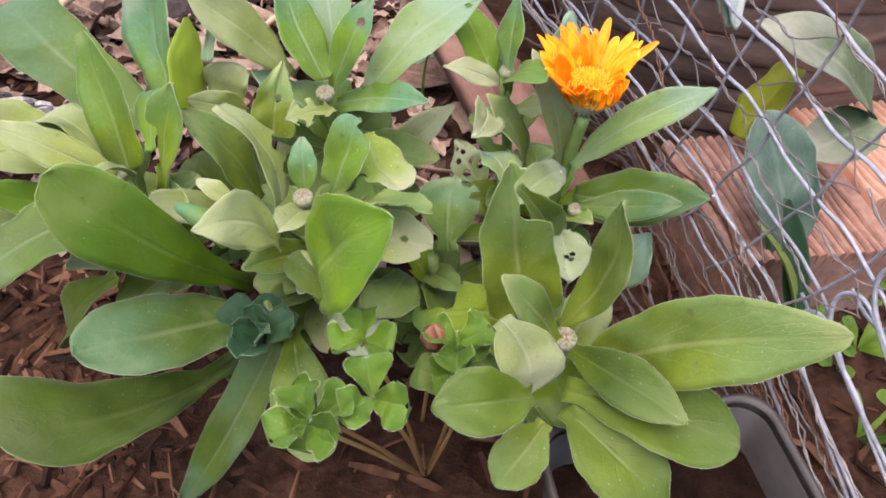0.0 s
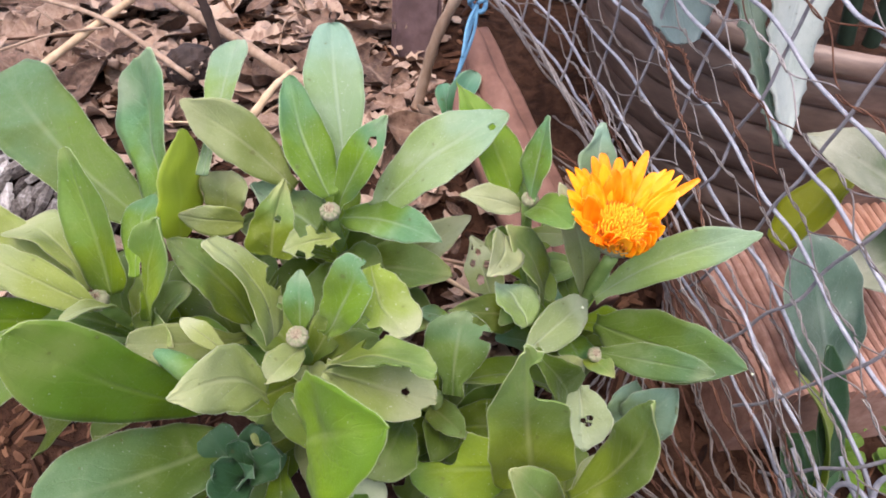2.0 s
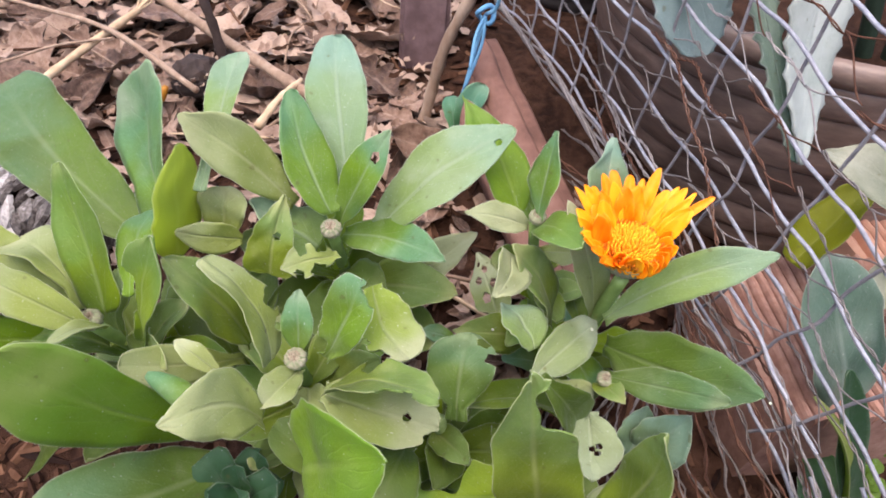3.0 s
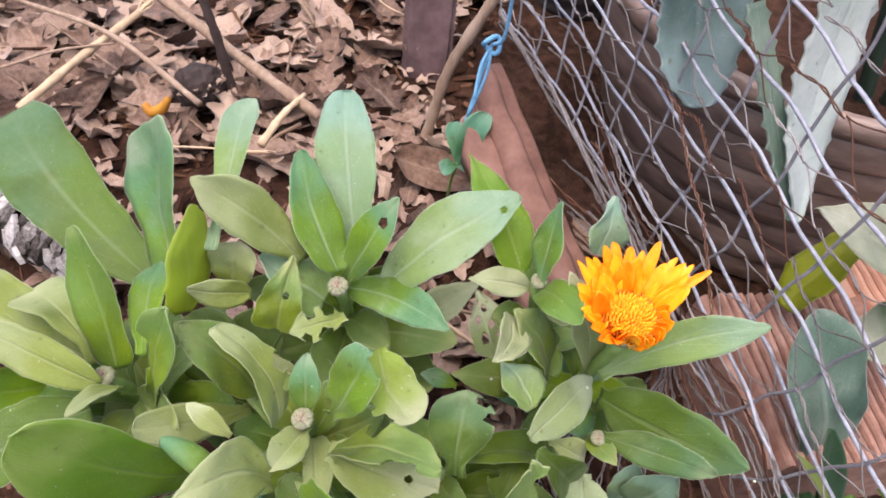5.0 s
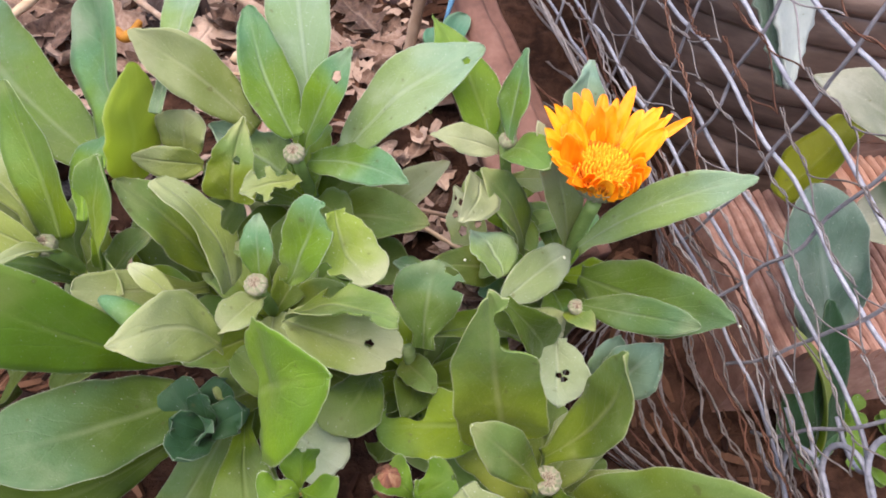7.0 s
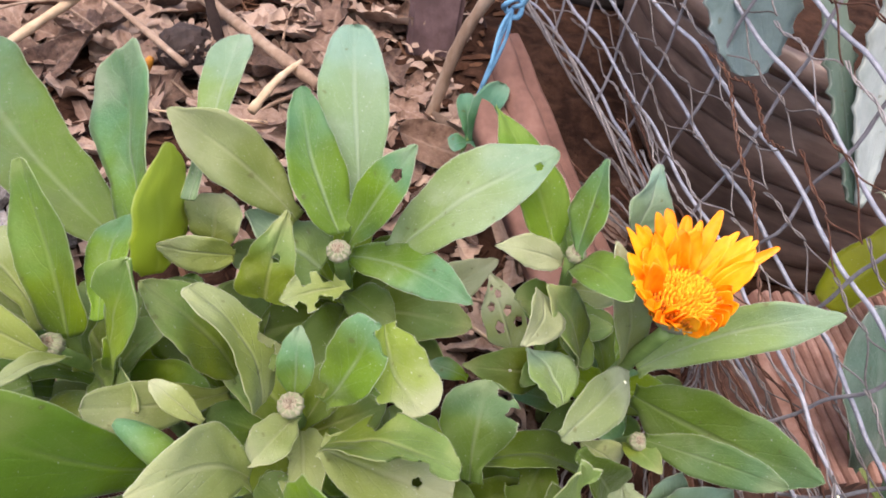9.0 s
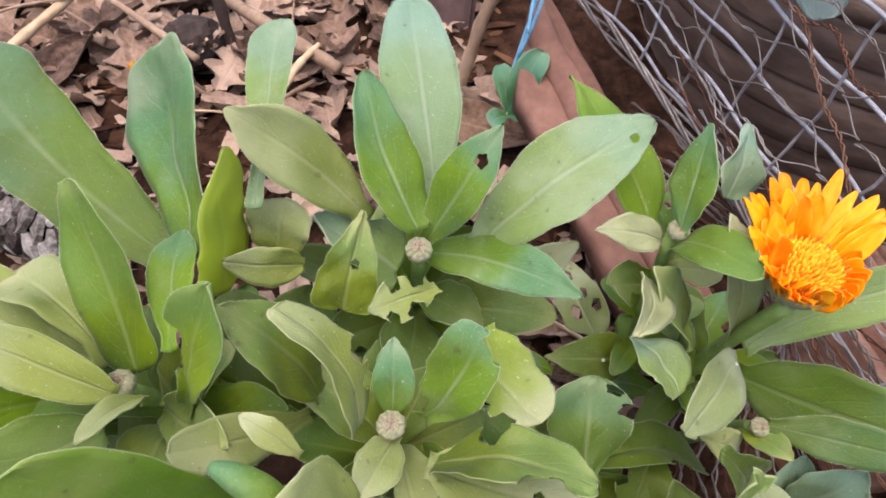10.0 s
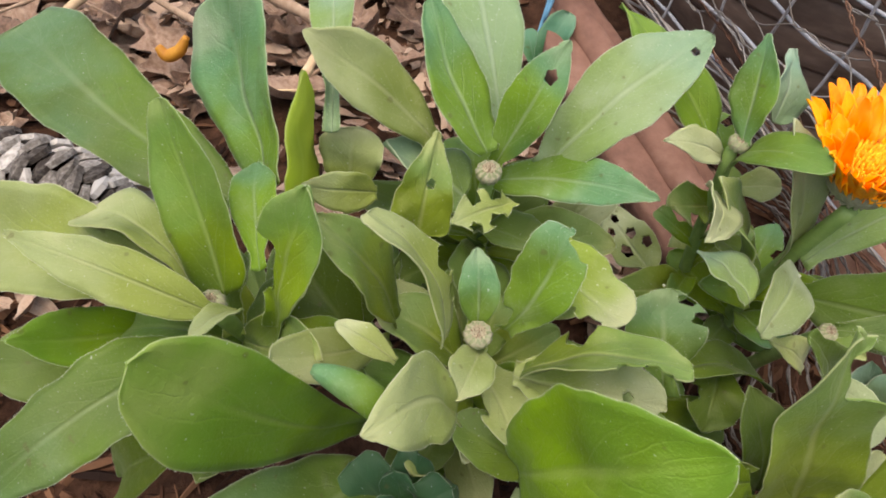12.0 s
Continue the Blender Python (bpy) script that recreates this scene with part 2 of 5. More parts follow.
HAIR = plain("pale_leaf_hair", [(0.3, (0.5, 0.55, 0.36)), (0.8, (0.66, 0.68, 0.52))], 300, 0.6)
PETAL = plain("petal_orange", [(0.25, (0.90, 0.225, 0.0)), (0.5, (1.0, 0.325, 0.002)), (0.85, (1.0, 0.43, 0.008))], 90, 0.5, stretch=(6, 6, 1), strength=0.3, distance=0.0005, rand=0.5)
DRY_BUD = plain("dried_bud_brown", [(0.3, (0.10, 0.035, 0.02)), (0.6, (0.24, 0.10, 0.055)), (0.85, (0.34, 0.24, 0.13))], 500, 0.75, strength=0.6)
DISC = plain("disc_florets", [(0.3, (0.72, 0.19, 0.002)), (0.6, (0.95, 0.34, 0.004)), (0.9, (1.0, 0.48, 0.02))], 500, 0.7, strength=0.6)
DISC_RIM = plain("disc_rim_florets", [(0.3, (0.36, 0.075, 0.002)), (0.6, (0.62, 0.17, 0.002)), (0.9, (0.92, 0.36, 0.01))], 500, 0.7, strength=0.6)
SOIL = plain("soil_and_mould", [(0.25, (0.009, 0.005, 0.0035)), (0.5, (0.026, 0.013, 0.0085)), (0.8, (0.085, 0.043, 0.027))], 90, 0.95, strength=1.0, distance=0.006, spec=0.05)
LITTER = leaf_material("dead_leaf", (0.045, 0.022, 0.014), (0.20, 0.118, 0.080), (0.44, 0.315, 0.235), (0.47, 0.355, 0.27), 0.06, 0.65, 0.3, dry=True)
CHIP = plain("bark_chip", [(0.2, (0.014, 0.007, 0.005)), (0.6, (0.052, 0.023, 0.013)), (1.0, (0.15, 0.076, 0.043))], 120, 0.85, strength=0.8, rand=0.8, spec=0.12)
TWIG = plain("twig_bark", [(0.2, (0.12, 0.07, 0.045)), (0.55, (0.27, 0.18, 0.12)), (0.85, (0.45, 0.34, 0.25))], 160, 0.8, stretch=(1, 1, 0.3), strength=0.7, rand=0.25)
TWIG_DARK = plain("dark_bark", [(0.2, (0.02, 0.012, 0.009)), (0.6, (0.06, 0.038, 0.03)), (0.9, (0.13, 0.09, 0.075))], 160, 0.8, strength=0.7)
STRAW = plain("bleached_stalk", [(0.2, (0.34, 0.22, 0.12)), (0.55, (0.55, 0.4, 0.25)), (0.85, (0.7, 0.57, 0.4))], 120, 0.75, strength=0.6, rand=0.2)
CONE = plain("weathered_cone", [(0.30, (0.03, 0.022, 0.018)), (0.52, (0.16, 0.14, 0.125)), (0.80, (0.50, 0.47, 0.44))], 420, 0.9, strength=0.7, rand=0.8)
CLAY = plain("fired_clay", [(0.22, (0.15, 0.07, 0.048)), (0.5, (0.34, 0.185, 0.135)), (0.8, (0.55, 0.365, 0.295))], 110, 0.85, strength=0.8, rand=0.1)
TILE = plain("weathered_tile", [(0.25, (0.09, 0.042, 0.030)), (0.5, (0.185, 0.092, 0.066)), (0.85, (0.30, 0.175, 0.135))], 70, 0.8, strength=0.8, distance=0.002, rand=0.1)
BRICK = plain("dusky_brick", [(0.25, (0.045, 0.026, 0.026)), (0.5, (0.11, 0.066, 0.064)), (0.85, (0.24, 0.155, 0.15))], 60, 0.85, strength=0.8, distance=0.002, rand=0.1)
CLAY_PALE = plain("fired_clay_pale", [(0.2, (0.36, 0.17, 0.11)), (0.5, (0.52, 0.29, 0.20)), (0.85, (0.62, 0.42, 0.33))], 70, 0.85, strength=0.6, rand=0.1)
POT = plain("brown_pot", [(0.28, (0.055, 0.038, 0.030)), (0.52, (0.17, 0.115, 0.09)), (0.82, (0.37, 0.265, 0.21))], 30, 0.3, stretch=(1, 1, 3), strength=0.5, distance=0.002, rand=0.1)
BLACK = plain("black_plastic", [(0.3, (0.012, 0.012, 0.013)), (0.8, (0.06, 0.05, 0.045))], 60, 0.45, strength=0.2)
ZINC = plain("galvanised_wire", [(0.25, (0.16, 0.163, 0.185)), (0.55, (0.32, 0.325, 0.36)), (0.85, (0.48, 0.49, 0.53))], 300, 0.6, 0.2, strength=0.3, rand=0.2)
ZINC_DARK = plain("tarnished_wire", [(0.25, (0.14, 0.13, 0.14)), (0.55, (0.26, 0.25, 0.26)), (0.85, (0.38, 0.37, 0.39))], 300, 0.65, 0.2, strength=0.3, rand=0.2)
RUST = plain("rusty_wire", [(0.3, (0.055, 0.024, 0.014)), (0.6, (0.135, 0.058, 0.034)), (0.85, (0.24, 0.15, 0.11))], 220, 0.85, 0.2, strength=0.5, rand=0.3)
DULL = plain("dull_wire", [(0.3, (0.12, 0.10, 0.09)), (0.6, (0.235, 0.21, 0.195)), (0.85, (0.36, 0.33, 0.315))], 260, 0.6, 0.4, strength=0.4, rand=0.4)
STRING = plain("blue_string", [(0.3, (0.06, 0.20, 0.36)), (0.7, (0.16, 0.38, 0.56))], 500, 0.8, strength=0.6)
WALL = plain("unseen_wall_grey_brown", [(0.2, (0.10, 0.085, 0.07)), (0.5, (0.17, 0.15, 0.125)), (0.8, (0.24, 0.215, 0.185))], 12, 0.9, strength=0.6, distance=0.004)
YELLOW = plain("yellow_petal", [(0.3, (0.36, 0.14, 0.01)), (0.7, (0.66, 0.36, 0.03))], 90, 0.6)


# ---- building helpers ----
def mesh_of(name, verts, faces, mat, uvs=None, smooth=True):
    me = bpy.data.meshes.new(name)
    me.from_pydata([tuple(v) for v in verts], [], faces)
    me.materials.append(mat)
    if uvs is not None:
        lay = me.uv_layers.new(name="UVMap")
        idx = np.empty(len(me.loops), dtype=np.int32)
        me.loops.foreach_get("vertex_index", idx)
        lay.data.foreach_set("uv", np.asarray(uvs, dtype=np.float32)[idx].ravel())
    if smooth:
        me.polygons.foreach_set("use_smooth", [True] * len(me.polygons))
    me.update()
    return me


def thing(name, at, label, category, group="", kind=""):
    ob = tagged(new(name), label, category, group, kind)
    ob.location = at
    ob.empty_display_size = 0.02
    return ob


def part(name, me, parent, label=""):
    """A mesh given in world coordinates, linked under a thing or a part."""
    ob = new(name, me)
    if parent:
        ob.parent = parent
        chain, p = Matrix.Identity(4), parent
        while p:
            chain = (p.matrix_parent_inverse if p.parent else Matrix.Identity(4)) @ p.matrix_basis @ chain
            p = p.parent
        ob.matrix_parent_inverse = chain.inverted()
    if label:
        tagged(ob, label)
    return ob


def tube(points, radii, sides=8, cap=True):
    """Verts and faces of a round tube along points."""
    pts = [Vector(p) for p in points]
    verts, faces, up = [], [], Vector((0.3, 0.2, 0.93))
    for i, p in enumerate(pts):
        d = (pts[min(i + 1, len(pts) - 1)] - pts[max(i - 1, 0)]).normalized()
        u = d.cross(up)
        if u.length < 0.05:
            u = d.cross(Vector((1, 0, 0)))
        u.normalize()
        w = d.cross(u)
        r = radii[i] if hasattr(radii, "__len__") else radii
        for k in range(sides):
            a = 2 * math.pi * k / sides
            verts.append(p + u * math.cos(a) * r + w * math.sin(a) * r)
    for i in range(len(pts) - 1):
        for k in range(sides):
            j = (k + 1) % sides
            faces.append((i * sides + k, i * sides + j, (i + 1) * sides + j, (i + 1) * sides + k))
    if cap:
        faces.append(tuple(range(sides))[::-1])
        faces.append(tuple((len(pts) - 1) * sides + k for k in range(sides)))
    return verts, faces


def smooth_line(points, steps=8):
    """A Catmull-Rom line through the points."""
    p = [Vector(q) for q in points]
    p = [p[0] * 2 - p[1]] + p + [p[-1] * 2 - p[-2]]
    out = []
    for i in range(1, len(p) - 2):
        for k in range(steps):
            t = k / steps
            out.append(0.5 * (2 * p[i] + (p[i + 1] - p[i - 1]) * t + (2 * p[i - 1] - 5 * p[i] + 4 * p[i + 1] - p[i + 2]) * t * t + (3 * p[i] - 3 * p[i + 1] + p[i + 2] - p[i - 1]) * t ** 3))
    out.append(p[-2])
    return out


def join(pieces):
    verts, faces = [], []
    for v, f in pieces:
        k = len(verts)
        verts += list(v)
        faces += [tuple(i + k for i in q) for q in f]
    return verts, faces


def blade(base, tip, width, bend=0.10, twist=0.0, cup=0.34, p=0.95, q=0.68, neck=0.34, wave=0.09, droop=0.0, bites=(), seed=0, thick=0.0007, fold=0.0, mat=None, name="leaf", side_bend=None, teeth=0.0, hairs=True):
    """A leaf from base to tip. bend arches it, twist turns it on its axis, p and q set where it is widest.
    bites: holes and notches as (along, across -1..1, half length, half width)."""
    base, tip = Vector(base), Vector(tip)
    ax = tip - base
    L = ax.length
    a = ax / L
    face = Vector((0, -0.4, 1))
    nrm = face - a * a.dot(face)
    if nrm.length < 0.1:
        nrm = Vector((0, -1, 0.2)) - a * a.dot(Vector((0, -1, 0.2)))
    nrm.normalize()
    nrm = Matrix.Rotation(radians(twist), 3, a) @ nrm
    sd = a.cross(nrm)
    nv, nu = (88, 32) if bites else (40, 10)
    peak = (p / (p + q)) ** p * (q / (p + q)) ** q
    rng = random.Random(seed * 7 + 3)
    ph = [rng.uniform(0, 6.28) for _ in range(6)]
    turn_on, lop = rng.uniform(-9, 9), rng.uniform(-0.04, 0.04)
    nibble = 0.03 + 0.07 * rng.random() ** 2
    if side_bend is None:
        side_bend = rng.uniform(-0.025, 0.025)
    verts, uvs, dead = [], [], set()
    for i in range(nv + 1):
        v = 1 - (1 - i / nv) ** 1.25
        f = max(v ** p * (1 - v) ** q / peak if v < 1 else 0.0, neck * (1 - v) ** 0.7 * (1 - 0.6 * v))
        half = 0.5 * width * f * (1 + 0.04 * math.sin(9 * v + ph[0]) + 0.02 * math.sin(23 * v + ph[1]) + 0.02 * noise.noise((v * 26, ph[4], ph[2]))) + (0.0004 if v > 0.97 and width > 0.008 else 0)
        spin = Matrix.Rotation(radians(turn_on * (v - 0.35)), 3, a)
        nn, ss_dir = spin @ nrm, spin @ sd
        reach = v + (0.025 * ((v - 0.96) / 0.04) if v > 0.96 and width > 0.008 and q > 0.5 else 0)
        c = base + a * L * reach + nrm * L * (bend * 4 * v * (1 - v) - droop * v ** 3) + sd * side_bend * L * 4 * v * (1 - v)
        for j in range(nu + 1):
            s = 2 * j / nu - 1
            vv, ss = v, s
            for bv, bs, rv, rs in bites:
                dv, ds = (v - bv) / rv, (s - bs) / rs
                r = math.hypot(dv, ds) * (1 + 0.12 * math.sin(5 * math.atan2(ds, dv) + ph[2]))
                if r < 0.62:
                    dead.add(len(verts))
                elif r < 1.0:
                    vv, ss = bv + (v - bv) / r, bs + (s - bs) / r
            ss = max(-1.0, min(1.0, ss))
            ragged = nibble * noise.noise((v * 10 + ph[5], s * 1.1, ph[1])) if abs(s) > 0.7 else 0.0
            h = half * (1 + ragged + lop * (1 if ss > 0 else -1) + teeth * (1 if i % 4 == 2 else 0) * (abs(s) > 0.99))
            lift = cup * abs(ss) ** 1.3 * half - fold * abs(ss) ** 2 * half
            lift += wave * width * (0.5 * abs(ss) ** 2 * math.sin(11 * v + ph[3] + (2.1 if ss > 0 else 0)) + 0.25 * math.sin(5 * v + ph[4] + 2 * ss))
            lift += 0.05 * width * noise.noise((v * 4 + ph[2], ss * 1.6, ph[3]))
            verts.append(c + a * L * (vv - v) + ss_dir * h * ss + nn * lift)
            uvs.append((ss * 0.5 + 0.5, vv))
    faces = []
    for i in range(nv):
        for j in range(nu):
            k = i * (nu + 1) + j
            quad = (k, k + 1, k + nu + 2, k + nu + 1)
            if not any(x in dead for x in quad):
                faces.append(quad)
    # thickness: a lower skin and a rim
    n0 = len(verts)
    low = [v - nrm * thick * (1.0 if 0 < u[0] < 1 else 0.6) for v, u in zip(verts, uvs)]
    edges = {}
    for f in faces:
        for x, y in zip(f, f[1:] + f[:1]):
            if (y, x) in edges:
                del edges[(y, x)]
            else:
                edges[(x, y)] = 1
    under = [tuple(x + n0 for x in reversed(f)) for f in faces]
    rim = [(y, x, x + n0, y + n0) for x, y in edges]
    used = sorted({x for f in faces for x in f})
    where = {x: i for i, x in enumerate(used + [x + n0 for x in used])}
    vall, uall = verts + low, uvs + uvs
    keep = used + [x + n0 for x in used]
    vall = [vall[x] for x in keep]
    uall = [uall[x] for x in keep]
    fall = [tuple(where[x] for x in f) for f in faces + under + rim]
    n1 = len(fall)
    if hairs and width > 0.012 and thick < 0.001:
        # short pale hairs stand off the margin
        for x, y in edges:
            p0, p1 = verts[x], verts[y]
            mid_v = uvs[x][1]
            out = (p0 - (base + a * L * mid_v))
            out = out - a * a.dot(out)
            if out.length < 1e-4:
                continue
            out.normalize()
            for t in range(max(1, int((p1 - p0).length / 0.0004))):
                q0 = p0.lerp(p1, rng.random())
                d = (out + a * rng.uniform(-0.3, 0.8) + nrm * rng.uniform(-0.6, 0.6)).normalized() * rng.uniform(0.00025, 0.00055)
                e = (p1 - p0).normalized() * 0.00005
                k = len(vall)
                vall += [q0 - e, q0 + e, q0 + d]
                uall += [(1, mid_v)] * 3
                fall.append((k, k + 1, k + 2))
    me = mesh_of(name, vall, fall, mat or LEAF, uall)
    if len(fall) > n1:
        me.materials.append(HAIR)
        me.polygons.foreach_set("material_index", [0] * n1 + [1] * (len(fall) - n1))
    return me


count = [0]


def leaf(plant, base, tip, width, mat=None, label="", name="leaf", **how):
    count[0] += 1
    return part(name, blade(base, tip, width, mat=mat, seed=count[0], **how), plant, label)


def stem(plant, points, r0=0.0035, r1=0.0025, mat=None, name="stem", label=""):
    pts = smooth_line(points, 6)
    n = len(pts) - 1
    v, f = tube(pts, [r0 + (r1 - r0) * i / n for i in range(n + 1)], 8)
    return part(name, mesh_of(name, v, f, mat or STEM), plant, label)


def bud(plant, at, r=0.0042, axis=(0, -0.25, 1)):
    """A closed felted bud: a flattened ball with a dimpled top, clasped by small bracts."""
    at, ax = Vector(at), Vector(axis).normalized()
    turn = ax.to_track_quat("Z", "Y").to_matrix()
    verts, faces = [], []
    for i in range(9):
        th = math.pi * i / 8
        for k in range(20):
            ph = 2 * math.pi * k / 20
            rr = r * math.sin(th) * (1 + 0.03 * math.cos(10 * ph))
            z = r * 0.72 * math.cos(th) - (0.22 * r * math.exp(-(math.sin(th) * 2.2) ** 2) if th < 1.5 else 0)
            verts.append(at + turn @ Vector((rr * math.cos(ph), rr * math.sin(ph), z)))
    for i in range(8):
        for k in range(20):
            j = (k + 1) % 20
            faces.append((i * 20 + k, (i + 1) * 20 + k, (i + 1) * 20 + j, i * 20 + j))
    b = part("bud", mesh_of("bud", verts, faces, BUD), plant, "grey-green felted flower bud")
    for k in range(12):
        d = turn @ Vector((math.cos(k * 0.5236), math.sin(k * 0.5236), 0))
        me = blade(at + d * r * 0.92 - ax * r * 0.5, at + d * r * 0.55 + ax * r * 0.68, r * 0.5, 0.16, cup=0.0, p=0.5, q=0.7, thick=0.00025, mat=BRACT, name="bract", seed=k)
        part("bract", me, b)
    pieces = []
    for k in range(34):
        g, q = k * 2.39996, r * 0.5 * math.sqrt((k + 0.5) / 34)
        c = at + turn @ Vector((q * math.cos(g), q * math.sin(g), r * 0.50))
        pieces.append(tube([c, c + ax * r * 0.16 + turn @ Vector((math.cos(g * 3), math.sin(g * 3), 0)) * r * 0.06], [r * 0.075, r * 0.03], 5))
    v, f = join(pieces)
    part("bud_top", mesh_of("bud_top", v, f, BUD_TOP), b, "brownish fuzzy bud centre")
    return b


def ground_height(x, y):
    t = min(1, max(0, (y - 0.22) / 0.16))
    s = t * t * (3 - 2 * t)
    side = min(1, max(0, (x - 0.10) / 0.08))
    h = 0.05 * s * (1 - side) * max(0.0, min(1.0, 1.6 - y)) * max(0.0, min(1.0, 1.6 + x))
    if abs(x) < 0.9 and abs(y - 0.4) < 0.9:
        h += 0.012 * noise.noise((x * 9, y * 9, 0)) + 0.006 * noise.noise((x * 31, y * 31, 4)) + 0.003 * noise.noise((x * 90, y * 90, 9))
    return h


# ---- ground ----
def build_ground():
    def axis(c, near, far):
        xs = [c + near * (i / 90 - 1) for i in range(181)]
        out = [c + near + far * (i / 12) ** 3 for i in range(1, 13)]
        return [2 * c - o for o in reversed(out)] + xs + out
    gx, gy = axis(-0.02, 0.55, 400), axis(0.42, 0.55, 400)
    verts = [(x, y, ground_height(x, y)) for y in gy for x in gx]
    w = len(gx)
    faces = [(j * w + i, j * w + i + 1, (j + 1) * w + i + 1, (j + 1) * w + i) for j in range(len(gy) - 1) for i in range(w - 1)]
    ob = new("ground", mesh_of("ground", verts, faces, SOIL))
    tagged(ob, "dark brown crumbly soil under leaf litter", "ground", kind="structure")


build_ground()


# ---- the marigold plants ----
PLANT = "bushy pot marigold with felted spoon-shaped green leaves"


def plant(at, label=PLANT):
    return thing("marigold_plant", at, label, "plant", "marigold plants")


rear = plant((-0.055, 0.300, 0.045), "pot marigold with tall blue-green leaves and one closed bud")
stem(rear, [(-0.055, 0.300, 0.040), (-0.053, 0.288, 0.11), (-0.051, 0.270, 0.165)])
bud(rear, (-0.051, 0.269, 0.168))
leaf(rear, (-0.0333, 0.2745, 0.1637), (0.0168, 0.3009, 0.1985), 0.0265, mat=LEAF_BLUE, bites=((0.90, 0.28, 0.022, 0.2),), twist=-8, bend=0.144, side_bend=0.022, p=0.60, q=0.54, cup=0.17)
leaf(rear, (-0.0467, 0.2848, 0.1733), (-0.0613, 0.3394, 0.2120), 0.0241, mat=LEAF_SILVER, twist=1, bend=0.094, side_bend=-0.001, p=0.61, q=0.45, cup=0.17)
leaf(rear, (-0.0516, 0.2732, 0.1722), (-0.0707, 0.3026, 0.2074), 0.0196, mat=LEAF_TEAL, twist=21, bend=-0.005, side_bend=-0.048, p=0.37, q=0.53, cup=0.17)
leaf(rear, (-0.0678, 0.2771, 0.1709), (-0.1052, 0.2792, 0.2093), 0.0221, mat=LEAF_SOFT, twist=-4, bend=-0.003, side_bend=0.045, p=1.00, q=0.76, cup=0.17)
leaf(rear, (-0.0498, 0.2747, 0.1637), (-0.0293, 0.2872, 0.2034), 0.0171, mat=LEAF_TEAL, bites=((0.78, 0.1, 0.05, 0.3),), twist=-3, bend=0.088, side_bend=0.026, p=1.04, q=0.76, cup=0.17)
leaf(rear, (-0.0489, 0.2773, 0.1565), (-0.0045, 0.2481, 0.1784), 0.0164, mat=LEAF_TEAL, twist=6, bend=-0.007, side_bend=-0.057, p=0.49, q=0.64, cup=0.17)
leaf(rear, (-0.0575, 0.2700, 0.1560), (-0.0838, 0.2735, 0.1745), 0.0265, mat=LEAF_BLUE, twist=30, bend=-0.021, side_bend=-0.017, p=0.25, q=0.59)
leaf(rear, (-0.0728, 0.2515, 0.1569), (-0.0674, 0.2684, 0.1833), 0.0197, mat=LEAF, bites=((0.53, 0.15, 0.055, 0.17),), twist=19, bend=0.092, side_bend=-0.026, p=0.20, q=0.78, cup=0.17)
leaf(rear, (-0.035, 0.285, 0.100), (0.005, 0.300, 0.140), 0.018, mat=LEAF_PALE)
leaf(rear, (-0.0440, 0.2530, 0.1710), (-0.0620, 0.2410, 0.1730), 0.0125, mat=LEAF_SOFT, wave=0.2, bites=((0.30, 0.9, 0.12, 0.5), (0.62, 0.95, 0.10, 0.6), (0.45, -0.9, 0.14, 0.55), (0.78, -0.8, 0.08, 0.4)))

left = plant((-0.125, 0.255, 0.03), "pot marigold with broad spoon leaves and a felted bud")
stem(left, [(-0.125, 0.255, 0.02), (-0.128, 0.24, 0.10), (-0.129, 0.219, 0.158)])
bud(left, (-0.129, 0.219, 0.161))
leaf(left, (-0.1186, 0.2581, 0.1682), (-0.1387, 0.3123, 0.2049), 0.0375, mat=LEAF_TEAL, wave=0.04, twist=-40, bend=-0.101, side_bend=-0.125, p=0.70, q=0.20, cup=0.17)
leaf(left, (-0.1401, 0.2781, 0.1418), (-0.2363, 0.3504, 0.1664), 0.0397, mat=LEAF_COOL, wave=0.04, twist=6, bend=0.039, side_bend=-0.045, p=0.50, q=0.22, cup=0.17)
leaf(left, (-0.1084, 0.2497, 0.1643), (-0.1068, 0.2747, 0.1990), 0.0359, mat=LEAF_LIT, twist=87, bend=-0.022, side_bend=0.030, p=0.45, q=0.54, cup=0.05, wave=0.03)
leaf(left, (-0.099, 0.266, 0.185), (-0.108, 0.345, 0.201), 0.016, mat=LEAF_BLUE, q=0.4, p=1.3, droop=0.06, bend=0.02)
leaf(left, (-0.1271, 0.2252, 0.1571), (-0.1415, 0.2546, 0.2041), 0.0201, mat=LEAF_FRESH, twist=-17, bend=0.008, side_bend=0.005, p=0.32, q=0.46, cup=0.17)
leaf(left, (-0.1144, 0.2202, 0.1460), (-0.0990, 0.2285, 0.1970), 0.0215, mat=LEAF_FRESH, bites=((0.45, -0.9, 0.2, 0.6),), twist=-14, bend=0.036, side_bend=0.007, p=1.30, q=0.72, cup=0.17)
leaf(left, (-0.116, 0.227, 0.167), (-0.125, 0.268, 0.169), 0.014, mat=LEAF_TEAL)
leaf(left, (-0.1279, 0.2151, 0.1624), (-0.1797, 0.2257, 0.1803), 0.0148, mat=LEAF_SOFT, twist=-2, bend=0.091, side_bend=-0.004, p=0.50, q=0.72, cup=0.17)
leaf(left, (-0.143, 0.231, 0.150), (-0.227, 0.252, 0.155), 0.033, mat=LEAF_SOFT, p=0.8)
leaf(left, (-0.1364, 0.2261, 0.1574), (-0.1709, 0.2477, 0.1668), 0.0206, mat=LEAF_SOFT, twist=30, bend=0.217, side_bend=0.019, p=1.13, q=0.24, cup=0.17)
